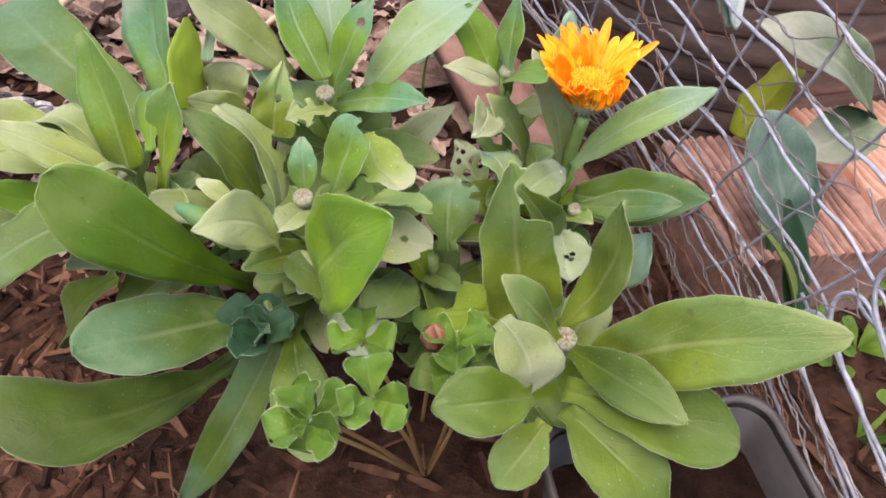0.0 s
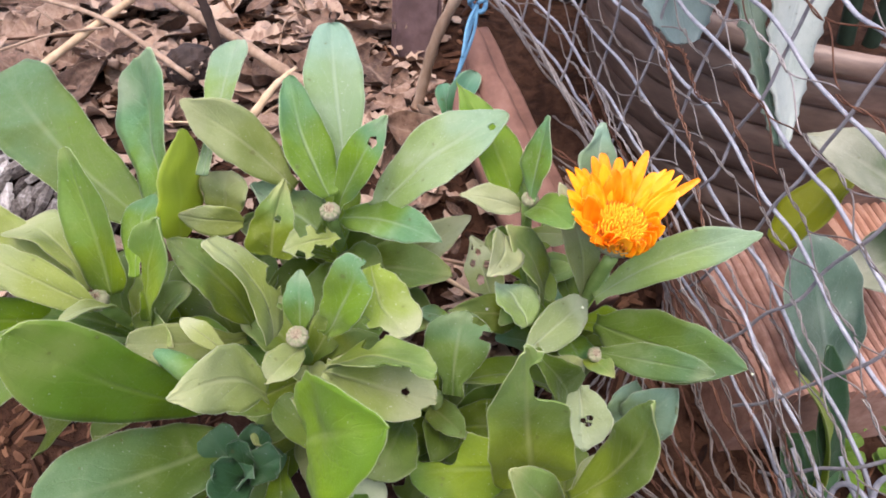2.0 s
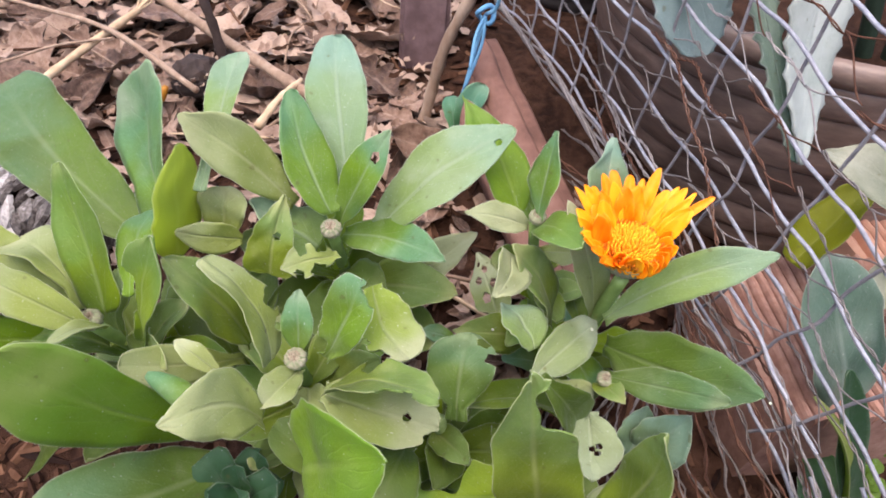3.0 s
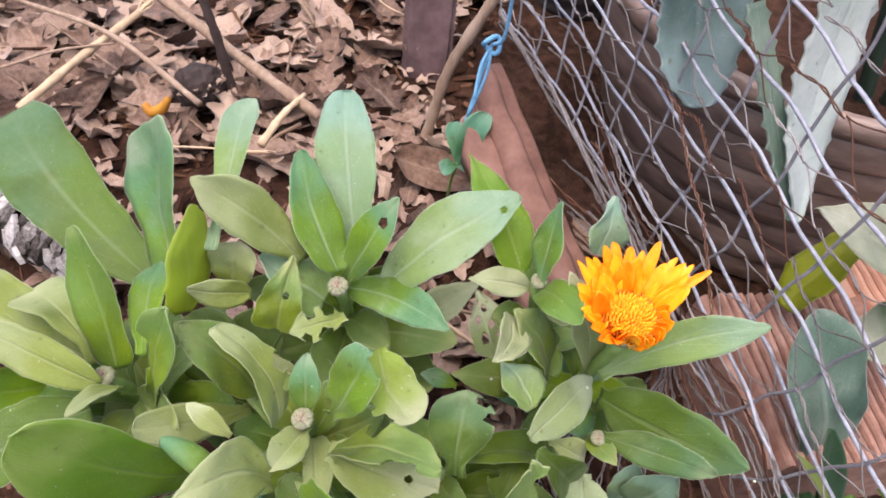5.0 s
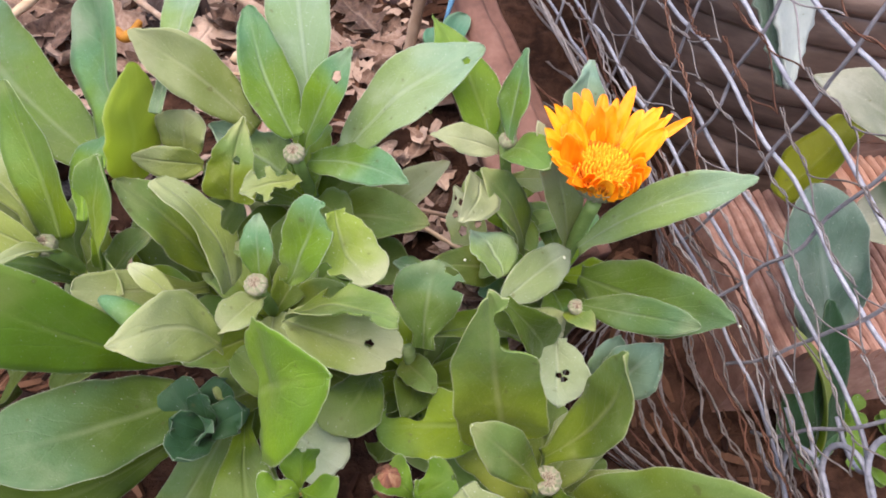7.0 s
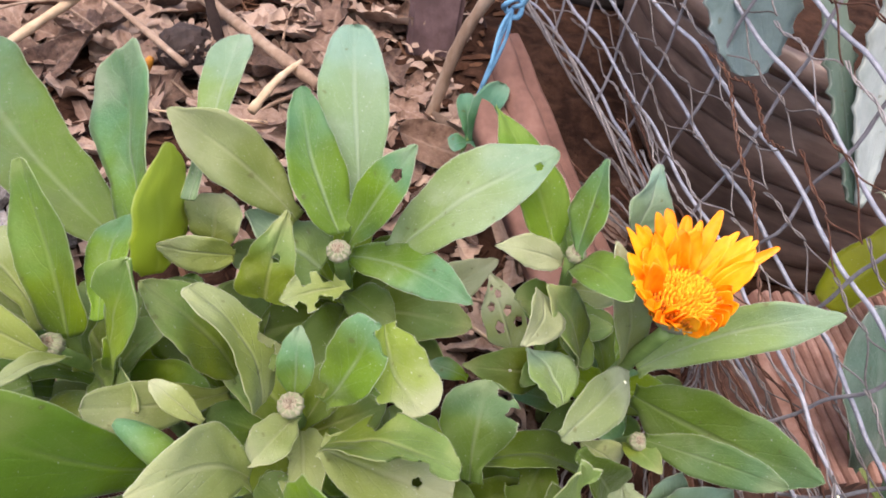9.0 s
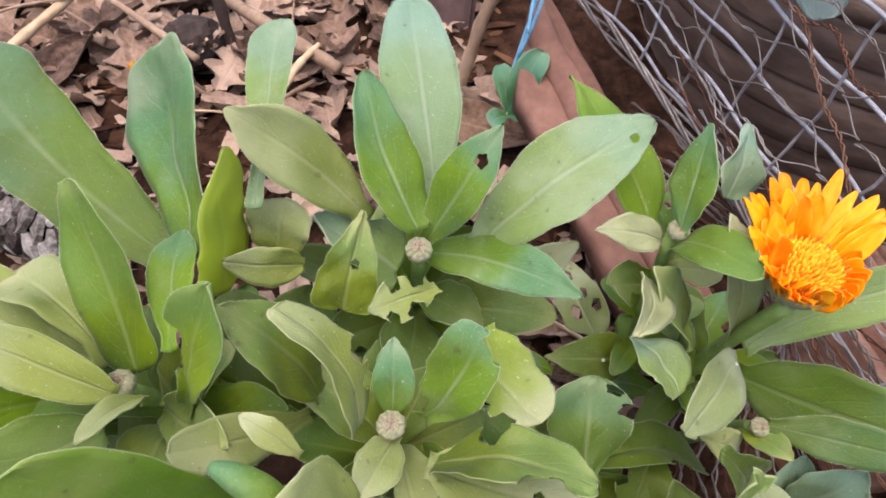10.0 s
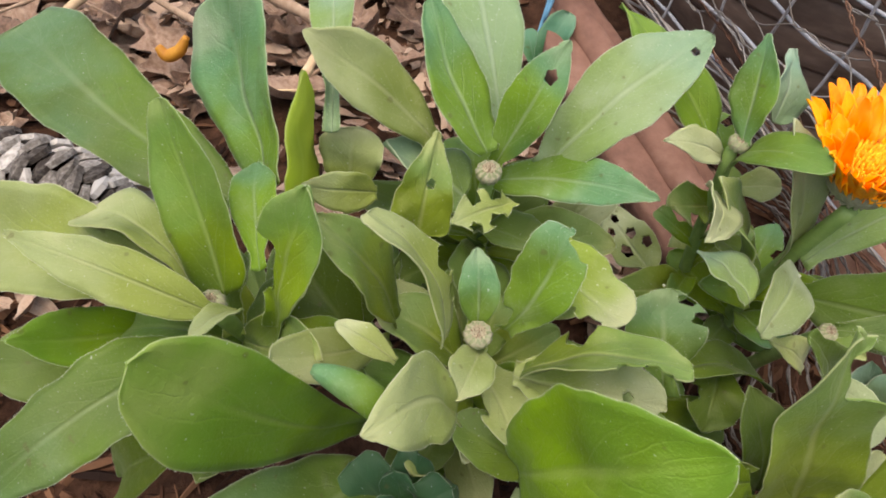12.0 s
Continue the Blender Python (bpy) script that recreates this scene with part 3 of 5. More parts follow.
leaf(left, (-0.1499, 0.2374, 0.1269), (-0.1764, 0.2027, 0.1643), 0.0197, mat=LEAF_VIVID, twist=-4, bend=-0.017, side_bend=-0.036, p=1.40, q=0.92, cup=0.17)
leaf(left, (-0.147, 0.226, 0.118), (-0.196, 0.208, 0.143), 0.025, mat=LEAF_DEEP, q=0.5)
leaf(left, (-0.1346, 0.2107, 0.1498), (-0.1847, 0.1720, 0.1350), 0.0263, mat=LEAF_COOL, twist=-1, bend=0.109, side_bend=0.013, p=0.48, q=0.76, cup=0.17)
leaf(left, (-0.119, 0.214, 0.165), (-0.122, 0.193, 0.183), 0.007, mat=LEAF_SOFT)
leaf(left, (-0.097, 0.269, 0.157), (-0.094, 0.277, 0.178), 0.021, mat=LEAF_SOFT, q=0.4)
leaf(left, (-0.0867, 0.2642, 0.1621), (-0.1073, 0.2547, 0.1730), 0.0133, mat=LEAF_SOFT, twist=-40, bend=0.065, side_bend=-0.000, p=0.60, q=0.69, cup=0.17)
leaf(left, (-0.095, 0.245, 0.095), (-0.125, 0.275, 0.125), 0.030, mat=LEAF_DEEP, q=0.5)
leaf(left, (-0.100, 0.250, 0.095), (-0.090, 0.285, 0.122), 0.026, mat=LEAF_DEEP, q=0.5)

front = plant((-0.075, 0.20, 0.0), "pot marigold with a dark blue-green young rosette")
stem(front, [(-0.075, 0.205, -0.005), (-0.076, 0.200, 0.05), (-0.076, 0.19, 0.10)], 0.005, 0.004)
leaf(front, (-0.0872, 0.2226, 0.0903), (-0.1282, 0.1794, 0.1936), 0.0299, mat=LEAF_VIVID, wave=0.05, twist=-33, bend=0.064, side_bend=-0.036, p=1.40, q=0.43, cup=0.17)
leaf(front, (-0.0851, 0.2008, 0.0951), (-0.1310, 0.1513, 0.1317), 0.0361, mat=LEAF_COOL, wave=0.04, twist=6, bend=0.033, side_bend=-0.033, p=0.60, q=0.42, cup=0.17)
leaf(front, (-0.0967, 0.2153, 0.0469), (-0.1580, 0.1250, 0.1202), 0.0430, mat=LEAF_DEEP, twist=2, bend=-0.070, side_bend=-0.060, p=1.53, q=0.28)
leaf(front, (-0.0715, 0.1906, 0.0885), (-0.1322, 0.1533, -0.0085), 0.0215, mat=LEAF_COOL, twist=-16, bend=0.085, side_bend=-0.038, p=0.23, q=0.63, cup=0.17)
leaf(front, (-0.0430, 0.1833, 0.1352), (-0.0105, 0.1618, 0.1948), 0.0391, mat=LEAF_VIVID, neck=0.45, wave=0.04, twist=15, bend=0.105, side_bend=-0.026, p=0.68, q=0.61, cup=0.15)
leaf(front, (-0.0317, 0.1899, 0.118), (-0.0602, 0.1996, 0.134), 0.016, mat=LEAF_DEEP, q=0.45, cup=0.2)
leaf(front, (-0.0595, 0.1942, 0.1485), (-0.0800, 0.1748, 0.1744), 0.0233, mat=LEAF_SOFT, twist=-16, bend=0.078, side_bend=0.144, p=1.18, q=0.96, cup=0.15)
leaf(front, (-0.137, 0.200, 0.118), (-0.187, 0.211, 0.055), 0.025, mat=LEAF_DEEP)
leaf(front, (-0.046, 0.212, 0.082), (-0.035, 0.198, 0.115), 0.013, mat=LEAF_FRESH, p=0.2, q=0.15, neck=0.9, bend=0.04)
# young rosette: (heading, length, width, rise, wave)
for heading, length, width, rise, wave in ((-105, 0.021, 0.0175, 0.35, 0.10), (145, 0.025, 0.019, 0.25, 0.12), (15, 0.021, 0.0155, 0.5, 0.40), (75, 0.020, 0.015, 0.5, 0.25), (-55, 0.015, 0.0115, 1.1, 0.3), (110, 0.015, 0.0115, 1.2, 0.3), (-160, 0.016, 0.012, 0.9, 0.25)):
    c = Vector((-0.075, 0.186, 0.100))
    d = Vector((math.cos(radians(heading)), math.sin(radians(heading)), rise)).normalized()
    leaf(front, c - Vector((0, 0, 0.008)), c + d * length * 0.88, width * 0.94, mat=LEAF_DARK, wave=wave, cup=0.4, p=0.75, q=0.2, neck=0.3)


mid = plant((-0.06, 0.245, 0.02), "pot marigold with insect-bitten leaves and one closed bud")
stem(mid, [(-0.06, 0.245, 0.01), (-0.058, 0.235, 0.09), (-0.054, 0.218, 0.149)])
bud(mid, (-0.054, 0.2175, 0.152))
leaf(mid, (-0.054, 0.221, 0.149), (-0.055, 0.235, 0.169), 0.012, mat=LEAF_TEAL)
leaf(mid, (-0.0457, 0.2235, 0.1457), (-0.0306, 0.2335, 0.1804), 0.0192, mat=LEAF_TEAL, bites=((0.12, -0.95, 0.12, 0.6), (0.96, 0.9, 0.10, 0.7)), twist=-2, bend=0.075, side_bend=0.065, p=0.67, q=0.27, cup=0.17)
leaf(mid, (-0.0297, 0.2437, 0.1656), (-0.0119, 0.2203, 0.1553), 0.0230, mat=LEAF_BLOTCH, bites=((0.82, 0.95, 0.09, 0.4), (0.6, 1.0, 0.06, 0.25)), twist=-20, bend=-0.093, side_bend=0.072, p=0.64, q=0.46, cup=0.17)
leaf(mid, (-0.053, 0.217, 0.146), (-0.060, 0.196, 0.153), 0.013, mat=LEAF_SOFT)
leaf(mid, (-0.0432, 0.2103, 0.1426), (0.0001, 0.2023, 0.1415), 0.0238, mat=LEAF_BLOTCH, bites=((0.74, -0.05, 0.035, 0.11), (0.97, 0.75, 0.06, 0.4)), twist=-12, bend=0.043, side_bend=0.034, p=0.58, q=0.45, cup=0.17)
leaf(mid, (-0.0408, 0.2093, 0.1463), (-0.0006, 0.1996, 0.1638), 0.0229, mat=LEAF, bites=((0.78, 1.0, 0.14, 0.7), (0.35, -1.0, 0.09, 0.6)), twist=-48, bend=0.131, side_bend=-0.001, p=0.59, q=0.55, cup=0.17)
leaf(mid, (-0.0637, 0.2173, 0.1492), (-0.0850, 0.2307, 0.1872), 0.0160, mat=LEAF_SOFT, bites=((0.45, 0.98, 0.10, 0.4), (0.22, 0.95, 0.06, 0.4)), twist=46, bend=0.161, side_bend=0.042, p=0.20, q=0.36, cup=0.17)
leaf(mid, (-0.0793, 0.2345, 0.1337), (-0.0992, 0.2318, 0.1831), 0.0222, mat=LEAF, twist=34, bend=0.088, side_bend=0.000, p=0.83, q=0.67, cup=0.17)
leaf(mid, (-0.0812, 0.2297, 0.1299), (-0.1085, 0.1994, 0.1640), 0.0150, mat=LEAF_SOFT, twist=-15, bend=0.061, side_bend=-0.032, p=1.03, q=0.42, cup=0.17)
leaf(mid, (-0.0765, 0.2051, 0.1563), (-0.0925, 0.2102, 0.1667), 0.0076, mat=LEAF_PALE, twist=7, bend=0.111, side_bend=0.004, p=0.78, q=0.64, cup=0.17)

gap = plant((0.0, 0.235, 0.02), "young pot marigold shoot with dark green leaves")
stem(gap, [(0.0, 0.235, 0.01), (0.0, 0.228, 0.06), (-0.001, 0.22, 0.115)])
leaf(gap, (0.0058, 0.2144, 0.1255), (0.0078, 0.2423, 0.1434), 0.0275, mat=LEAF_COOL, bites=((0.75, 0.98, 0.07, 0.35), (0.92, 0.7, 0.05, 0.3)), twist=6, bend=0.024, side_bend=-0.047, p=1.25, q=0.61, cup=0.17)
leaf(gap, (0.0015, 0.2194, 0.1245), (0.0567, 0.2365, 0.0940), 0.0191, mat=LEAF_DEEP, bites=((0.6, 0.95, 0.08, 0.4),), twist=-35, bend=0.116, side_bend=-0.046, p=0.80, q=0.48)
leaf(gap, (-0.005, 0.224, 0.098), (0.012, 0.205, 0.111), 0.013)
leaf(gap, (0.0331, 0.2260, 0.1441), (0.0594, 0.2631, 0.1319), 0.0164, mat=LEAF_GREY, twist=13, bend=0.106, side_bend=-0.021, p=0.55, q=0.68, cup=0.17)
leaf(gap, (0.0386, 0.1833, 0.1226), (0.0280, 0.1938, 0.1902), 0.0310, mat=LEAF, bites=((0.80, 1.0, 0.16, 0.85),), twist=-3, bend=-0.014, side_bend=-0.012, p=0.20, q=0.56, cup=0.17)

near = plant((0.055, 0.185, 0.0), "pot marigold with one very large leaf and a bud")
stem(near, [(0.055, 0.188, -0.005), (0.055, 0.182, 0.06), (0.053, 0.171, 0.122)])
bud(near, (0.053, 0.170, 0.125), 0.0048)
leaf(near, (0.0631, 0.1691, 0.1053), (0.1251, 0.1360, 0.1776), 0.0302, mat=LEAF, twist=13, bend=0.065, side_bend=-0.037, p=0.59, q=0.55, cup=0.17)
leaf(near, (0.0557, 0.1661, 0.1227), (0.0869, 0.1285, 0.1379), 0.0187, mat=LEAF_DEEP, twist=7, bend=0.107, side_bend=0.007, p=0.83, q=0.60, cup=0.17)
leaf(near, (0.0520, 0.1803, 0.1182), (0.0658, 0.1839, 0.1836), 0.0197, mat=LEAF, twist=-38, bend=-0.119, side_bend=0.041, p=0.82, q=0.72, cup=0.17)
leaf(near, (0.0511, 0.1671, 0.1250), (0.0273, 0.1684, 0.1620), 0.0150, mat=LEAF, twist=7, bend=0.009, side_bend=0.020, p=1.02, q=0.68, cup=0.17)
leaf(near, (0.0258, 0.1510, 0.1609), (0.0367, 0.1383, 0.1350), 0.0235, mat=LEAF_PALE, twist=-9, bend=0.20, side_bend=-0.062, p=0.63, q=0.44, cup=0.17)
leaf(near, (0.037, 0.132, 0.145), (0.005, 0.122, 0.153), 0.022, mat=LEAF_DEEP)
leaf(near, (0.052, 0.150, 0.121), (0.109, 0.127, 0.126), 0.027, mat=LEAF_DEEP, q=0.5)
leaf(near, (0.052, 0.144, 0.118), (0.084, 0.113, 0.110), 0.029, mat=LEAF_DEEP)
leaf(near, (0.045, 0.140, 0.114), (0.027, 0.120, 0.103), 0.020)

flower = plant((0.055, 0.285, 0.04), "pot marigold with one open orange flower")
stem(flower, [(0.055, 0.285, 0.03), (0.058, 0.278, 0.09), (0.061, 0.272, 0.125), (0.064, 0.262, 0.163)], 0.0035, 0.0028)
stem(flower, [(0.045, 0.295, 0.03), (0.036, 0.29, 0.10), (0.029, 0.281, 0.17)], 0.003, 0.0022)
stem(flower, [(0.06, 0.27, 0.04), (0.064, 0.25, 0.10), (0.062, 0.238, 0.128)], 0.003, 0.0022)
bud(flower, (0.030, 0.280, 0.174), 0.0035)
bud(flower, (0.062, 0.236, 0.132), 0.0032)
leaf(flower, (0.0628, 0.2651, 0.1324), (0.1212, 0.2737, 0.1704), 0.0174, mat=LEAF_BLUE, twist=11, bend=0.024, side_bend=-0.061, p=0.89, q=0.69, cup=0.17)
leaf(flower, (0.0667, 0.2642, 0.1154), (0.1109, 0.2220, 0.1521), 0.0280, mat=LEAF_COOL, twist=17, bend=-0.007, side_bend=0.021, p=0.68, q=0.68, cup=0.17)
leaf(flower, (0.0635, 0.2361, 0.1336), (0.0989, 0.2175, 0.1537), 0.0136, mat=LEAF_COOL, twist=13, bend=-0.042, side_bend=-0.005, p=0.72, q=0.66, cup=0.17)
leaf(flower, (0.0302, 0.2785, 0.1742), (0.0338, 0.2973, 0.2019), 0.0143, mat=LEAF_TEAL, twist=-45, bend=0.045, side_bend=0.020, p=0.84, q=0.86, cup=0.17)
leaf(flower, (0.0232, 0.2842, 0.1691), (-0.0046, 0.3289, 0.1924), 0.0216, mat=LEAF_VIVID, twist=19, bend=0.050, side_bend=0.028, p=0.62, q=0.93, cup=0.17)
leaf(flower, (0.0270, 0.2817, 0.1667), (0.0026, 0.2705, 0.1817), 0.0121, mat=LEAF_PALE, twist=-14, bend=0.057, side_bend=0.019, p=0.81, q=0.85, cup=0.17)
leaf(flower, (0.0580, 0.3138, 0.1561), (0.0623, 0.3313, 0.1762), 0.0221, mat=LEAF_SILVER, twist=37, bend=0.075, side_bend=0.004, p=0.35, q=0.90, cup=0.17)
leaf(flower, (0.0204, 0.2674, 0.1652), (0.0158, 0.2472, 0.1623), 0.0180, mat=LEAF_PALE, twist=-39, bend=0.189, side_bend=-0.033, p=0.57, q=0.82, cup=0.17)
leaf(flower, (0.0411, 0.2629, 0.1292), (0.0214, 0.2661, 0.1701), 0.0217, twist=36, bend=0.081, side_bend=0.039, p=0.70, q=0.72, cup=0.17)
leaf(flower, (0.059, 0.272, 0.125), (0.040, 0.274, 0.187), 0.016, mat=LEAF_PALE)
leaf(flower, (0.0330, 0.2386, 0.1434), (0.0192, 0.2559, 0.1471), 0.0205, mat=LEAF_BLUE, twist=30, bend=0.111, side_bend=0.059, p=0.63, q=0.89, cup=0.17)
leaf(flower, (0.042, 0.232, 0.132), (0.059, 0.233, 0.117), 0.012, mat=LEAF_PALE)
leaf(flower, (0.054, 0.218, 0.136), (0.055, 0.194, 0.132), 0.021, mat=LEAF_GREY, bites=((0.55, -0.27, 0.045, 0.12), (0.645, -0.20, 0.04, 0.11), (0.59, -0.03, 0.04, 0.11)))
leaf(flower, (0.081, 0.223, 0.094), (0.094, 0.225, 0.128), 0.021, mat=LEAF_SILVER)
leaf(flower, (0.076, 0.222, 0.097), (0.081, 0.232, 0.120), 0.017, mat=LEAF_SILVER)
leaf(flower, (0.033, 0.211, 0.166), (0.051, 0.214, 0.132), 0.016, mat=LEAF_DEEP, q=0.5)
leaf(flower, (0.060, 0.240, 0.123), (0.068, 0.225, 0.135), 0.010)
leaf(flower, (0.0312, 0.2822, 0.1608), (0.0441, 0.2533, 0.1868), 0.0154, mat=LEAF_FRESH, twist=7, bend=0.177, side_bend=-0.013, p=1.03, q=0.51, cup=0.17)


leaf(flower, (0.0339, 0.2810, 0.0940), (-0.0002, 0.2728, 0.1028), 0.0193, mat=LEAF, twist=-13, bend=0.083, side_bend=0.002, p=0.52, q=0.86, cup=0.17)
leaf(flower, (0.0018, 0.2684, 0.1003), (-0.0155, 0.2699, 0.1050), 0.0092, mat=LEAF_TEAL, twist=11, bend=0.106, side_bend=0.009, p=0.95, q=0.68, cup=0.17)
leaf(gap, (0.0460, 0.2010, 0.0850), (0.0340, 0.2180, 0.1250), 0.0200, mat=LEAF_DEEP)
leaf(gap, (0.0350, 0.2380, 0.1100), (0.0260, 0.2160, 0.1000), 0.0190, mat=LEAF_DEEP, bites=((0.6, 0.9, 0.12, 0.4),))


leaf(gap, (-0.0120, 0.2070, 0.1180), (-0.0188, 0.1765, 0.1260), 0.0230, mat=LEAF_DEEP, q=0.35, cup=0.15)
leaf(gap, (-0.0419, 0.1862, 0.1120), (-0.0168, 0.1682, 0.1180), 0.0200, mat=LEAF_GREY, q=0.4, cup=0.1)
leaf(near, (0.0340, 0.1947, 0.1080), (-0.0079, 0.1865, 0.1120), 0.0250, mat=LEAF_FRESH, bites=((0.72, 1.0, 0.22, 0.8),), p=0.6, q=0.5, cup=0.15)
leaf(near, (0.0099, 0.1462, 0.1280), (-0.0040, 0.1511, 0.1300), 0.0150, mat=LEAF_DEEP, q=0.25, p=0.5, cup=0.2)
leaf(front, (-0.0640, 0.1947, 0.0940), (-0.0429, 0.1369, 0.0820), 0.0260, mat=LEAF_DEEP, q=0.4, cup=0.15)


def flower_head(owner, at, axis):
    """An open marigold head: felted cup, domed disc of florets, two rings of strap petals."""
    at, ax = Vector(at), Vector(axis).normalized()
    turn = ax.to_track_quat("Z", "Y").to_matrix()
    rng = random.Random(5)
    verts, faces = [], []
    prof = [(0.002, -0.005), (0.006, -0.004), (0.0095, -0.001), (0.0108, 0.003), (0.0098, 0.0055), (0.006, 0.0075), (0.0, 0.0082)]
    for r, z in prof:
        for k in range(24):
            g = 2 * math.pi * k / 24
            verts.append(at + turn @ Vector((r * math.cos(g), r * math.sin(g), z)))
    for i in range(len(prof) - 1):
        for k in range(24):
            j = (k + 1) % 24
            faces.append((i * 24 + k, i * 24 + j, (i + 1) * 24 + j, (i + 1) * 24 + k))
    head = part("flower_head", mesh_of("flower_head", verts, faces, BUD), owner, "open orange marigold head with a felted cup")
    for k in range(20):
        g = 2 * math.pi * k / 20
        d = turn @ Vector((math.cos(g), math.sin(g), 0))
        part("sepal", blade(at + d * 0.007 - ax * 0.004, at + d * 0.0125 + ax * 0.006, 0.0035, 0.1, p=0.6, q=0.6, thick=0.0003, mat=BUD, name="sepal", seed=k), head)
    # disc florets, those at the rim darker
    for name, lo, hi, mat, label in (("disc", 0, 170, DISC, "orange disc of florets"), ("disc_rim", 170, 260, DISC_RIM, "reddish-brown outer florets")):
        pieces = []
        for k in range(lo, hi):
            r = 0.0108 * math.sqrt((k + 0.5) / 260)
            g = k * 2.39996
            h = 0.0098 - 22 * r * r + rng.uniform(0, 0.0014)
            b0 = at + turn @ Vector((r * math.cos(g), r * math.sin(g), h - 0.003))
            b1 = at + turn @ Vector((r * 1.12 * math.cos(g), r * 1.12 * math.sin(g), h + 0.0012))
            pieces.append(tube([b0, b0.lerp(b1, 0.7), b1], [0.0006, 0.0007, 0.0003], 5))
        v, f = join(pieces)
        part(name, mesh_of(name, v, f, mat), head, label)
    # strap petals by sectors: long broad ones behind, thin ones at the sides, short ones folded in at the front
    # (number, from, to, spread, length, width, root, bend)
    sectors = ((11, 22, 158, 0.80, 0.0245, 0.0050, 0.0104, 0.05), (9, 30, 150, 0.48, 0.0200, 0.0068, 0.0100, 0.04),
               (6, 160, 205, 0.85, 0.0205, 0.0046, 0.0098, 0.02), (3, 160, 200, 0.35, 0.0130, 0.0060, 0.0106, -0.16),
               (3, -14, 14, 1.75, 0.0275, 0.0042, 0.0100, 0.03), (5, -30, 20, 0.72, 0.0240, 0.0066, 0.0094, 0.04),
               (11, 205, 335, 0.22, 0.0112, 0.0060, 0.0106, -0.06))
    for q, (number, g0, g1, spread, length, width, root, bend) in enumerate(sectors):
        for k in range(number):
            g = radians(g0 + (g1 - g0) * (k + 0.5) / number + rng.uniform(-4, 4))
            d = turn @ Vector((math.cos(g), math.sin(g), 0))
            out = spread + rng.uniform(-0.12, 0.12)
            ln = length * rng.uniform(0.84, 1.1)
            b0 = at + d * root + ax * 0.003
            b1 = b0 + (d * out + ax + turn @ Vector((-d.y, d.x, 0)) * rng.uniform(-0.13, 0.13)).normalized() * ln
            me = blade(b0, b1, width * rng.uniform(0.85, 1.15), bend, rng.uniform(-16, 16), 0.4, p=rng.uniform(0.38, 0.55), q=rng.uniform(0.36, 0.62), neck=0.5, wave=0.12, thick=0.00035, mat=PETAL, name="petal", seed=k + 40 * q)
            part("petal", me, head)
    return head


flower_head(flower, (0.0645, 0.266, 0.170), (0.06, -0.06, 1))


# a young leaf still rolled into a tube
pts = smooth_line([(-0.0775, 0.190, 0.152), (-0.082, 0.1925, 0.158), (-0.089, 0.195, 0.162), (-0.097, 0.197, 0.165)], 6)
v, f = tube(pts, [0.0006 + 0.0040 * math.sin(0.5 + 2.6 * i / (len(pts) - 1)) ** 0.6 for i in range(len(pts))], 14)
part("leaf", mesh_of("leaf", v, f, LEAF_TEAL, [(0.3 + 0.2 * math.sin(i * 0.449), (i // 14) / len(pts)) for i in range(len(v))]), mid, "young leaf rolled into a smooth tube")

# a skeletonised dead leaf full of holes, and bird-lime specks
leaf(rear, (0.0188, 0.2839, 0.1043), (0.0067, 0.3287, 0.0963), 0.0200, mat=LEAF_PALE, wave=0.2, label="bleached leaf eaten into lace", bites=((0.35, -0.3, 0.09, 0.22), (0.5, 0.3, 0.07, 0.2), (0.62, -0.45, 0.06, 0.2), (0.75, 0.1, 0.06, 0.2), (0.85, -0.3, 0.04, 0.2), (0.3, 0.6, 0.06, 0.2)), twist=-17, bend=-0.043, side_bend=-0.001, p=0.49, q=0.79, cup=0.17)


def speck(owner, at, r):
    bm = bmesh.new()
    bmesh.ops.create_icosphere(bm, subdivisions=2, radius=r)
    for v in bm.verts:
        v.co = Vector(at) + v.co * (1 + 0.5 * noise.noise(v.co * 900)) * (1.0 if v.co.z > 0 else 0.5)
    me = bpy.data.meshes.new("speck")
    bm.to_mesh(me)
    bm.free()
    me.materials.append(HAIR)
    part("speck", me, owner, "small white crusty speck")


speck(gap, (0.0566, 0.2555, 0.1366), 0.0009)
speck(gap, (0.0545, 0.2530, 0.1372), 0.0006)
speck(flower, (0.1086, 0.2122, 0.1632), 0.0006)
speck(flower, (0.0170, 0.2640, 0.1185), 0.0008)

# ---- lower leaves, half hidden under the upper ones ----
def skirt(owner, axis0, axis1, number, low, high, seed, length=0.055, width=0.021, mats=None):
    rng = random.Random(seed)
    a0, a1 = Vector(axis0), Vector(axis1)
    for k in range(number):
        t = low + (high - low) * (k + 0.5) / number
        c = a0.lerp(a1, t)
        g = k * 2.39996 + seed
        ln = length * rng.uniform(0.7, 1.15) * (1.1 - 0.45 * t)
        d = Vector((math.cos(g), math.sin(g), rng.uniform(0.25, 0.8)))
        bites = ((rng.uniform(0.4, 0.8), rng.choice((-0.9, 0.9)), rng.uniform(0.06, 0.16), rng.uniform(0.3, 0.6)),) if rng.random() < 0.4 else ()
        leaf(owner, c, c + d.normalized() * ln, width * rng.uniform(0.7, 1.15), mat=rng.choice(mats or (LEAF, LEAF_FRESH, LEAF_DEEP, LEAF_SOFT, LEAF)), bend=rng.uniform(0.02, 0.2), twist=rng.uniform(-25, 25), wave=0.14, bites=bites, q=rng.uniform(0.4, 0.65))


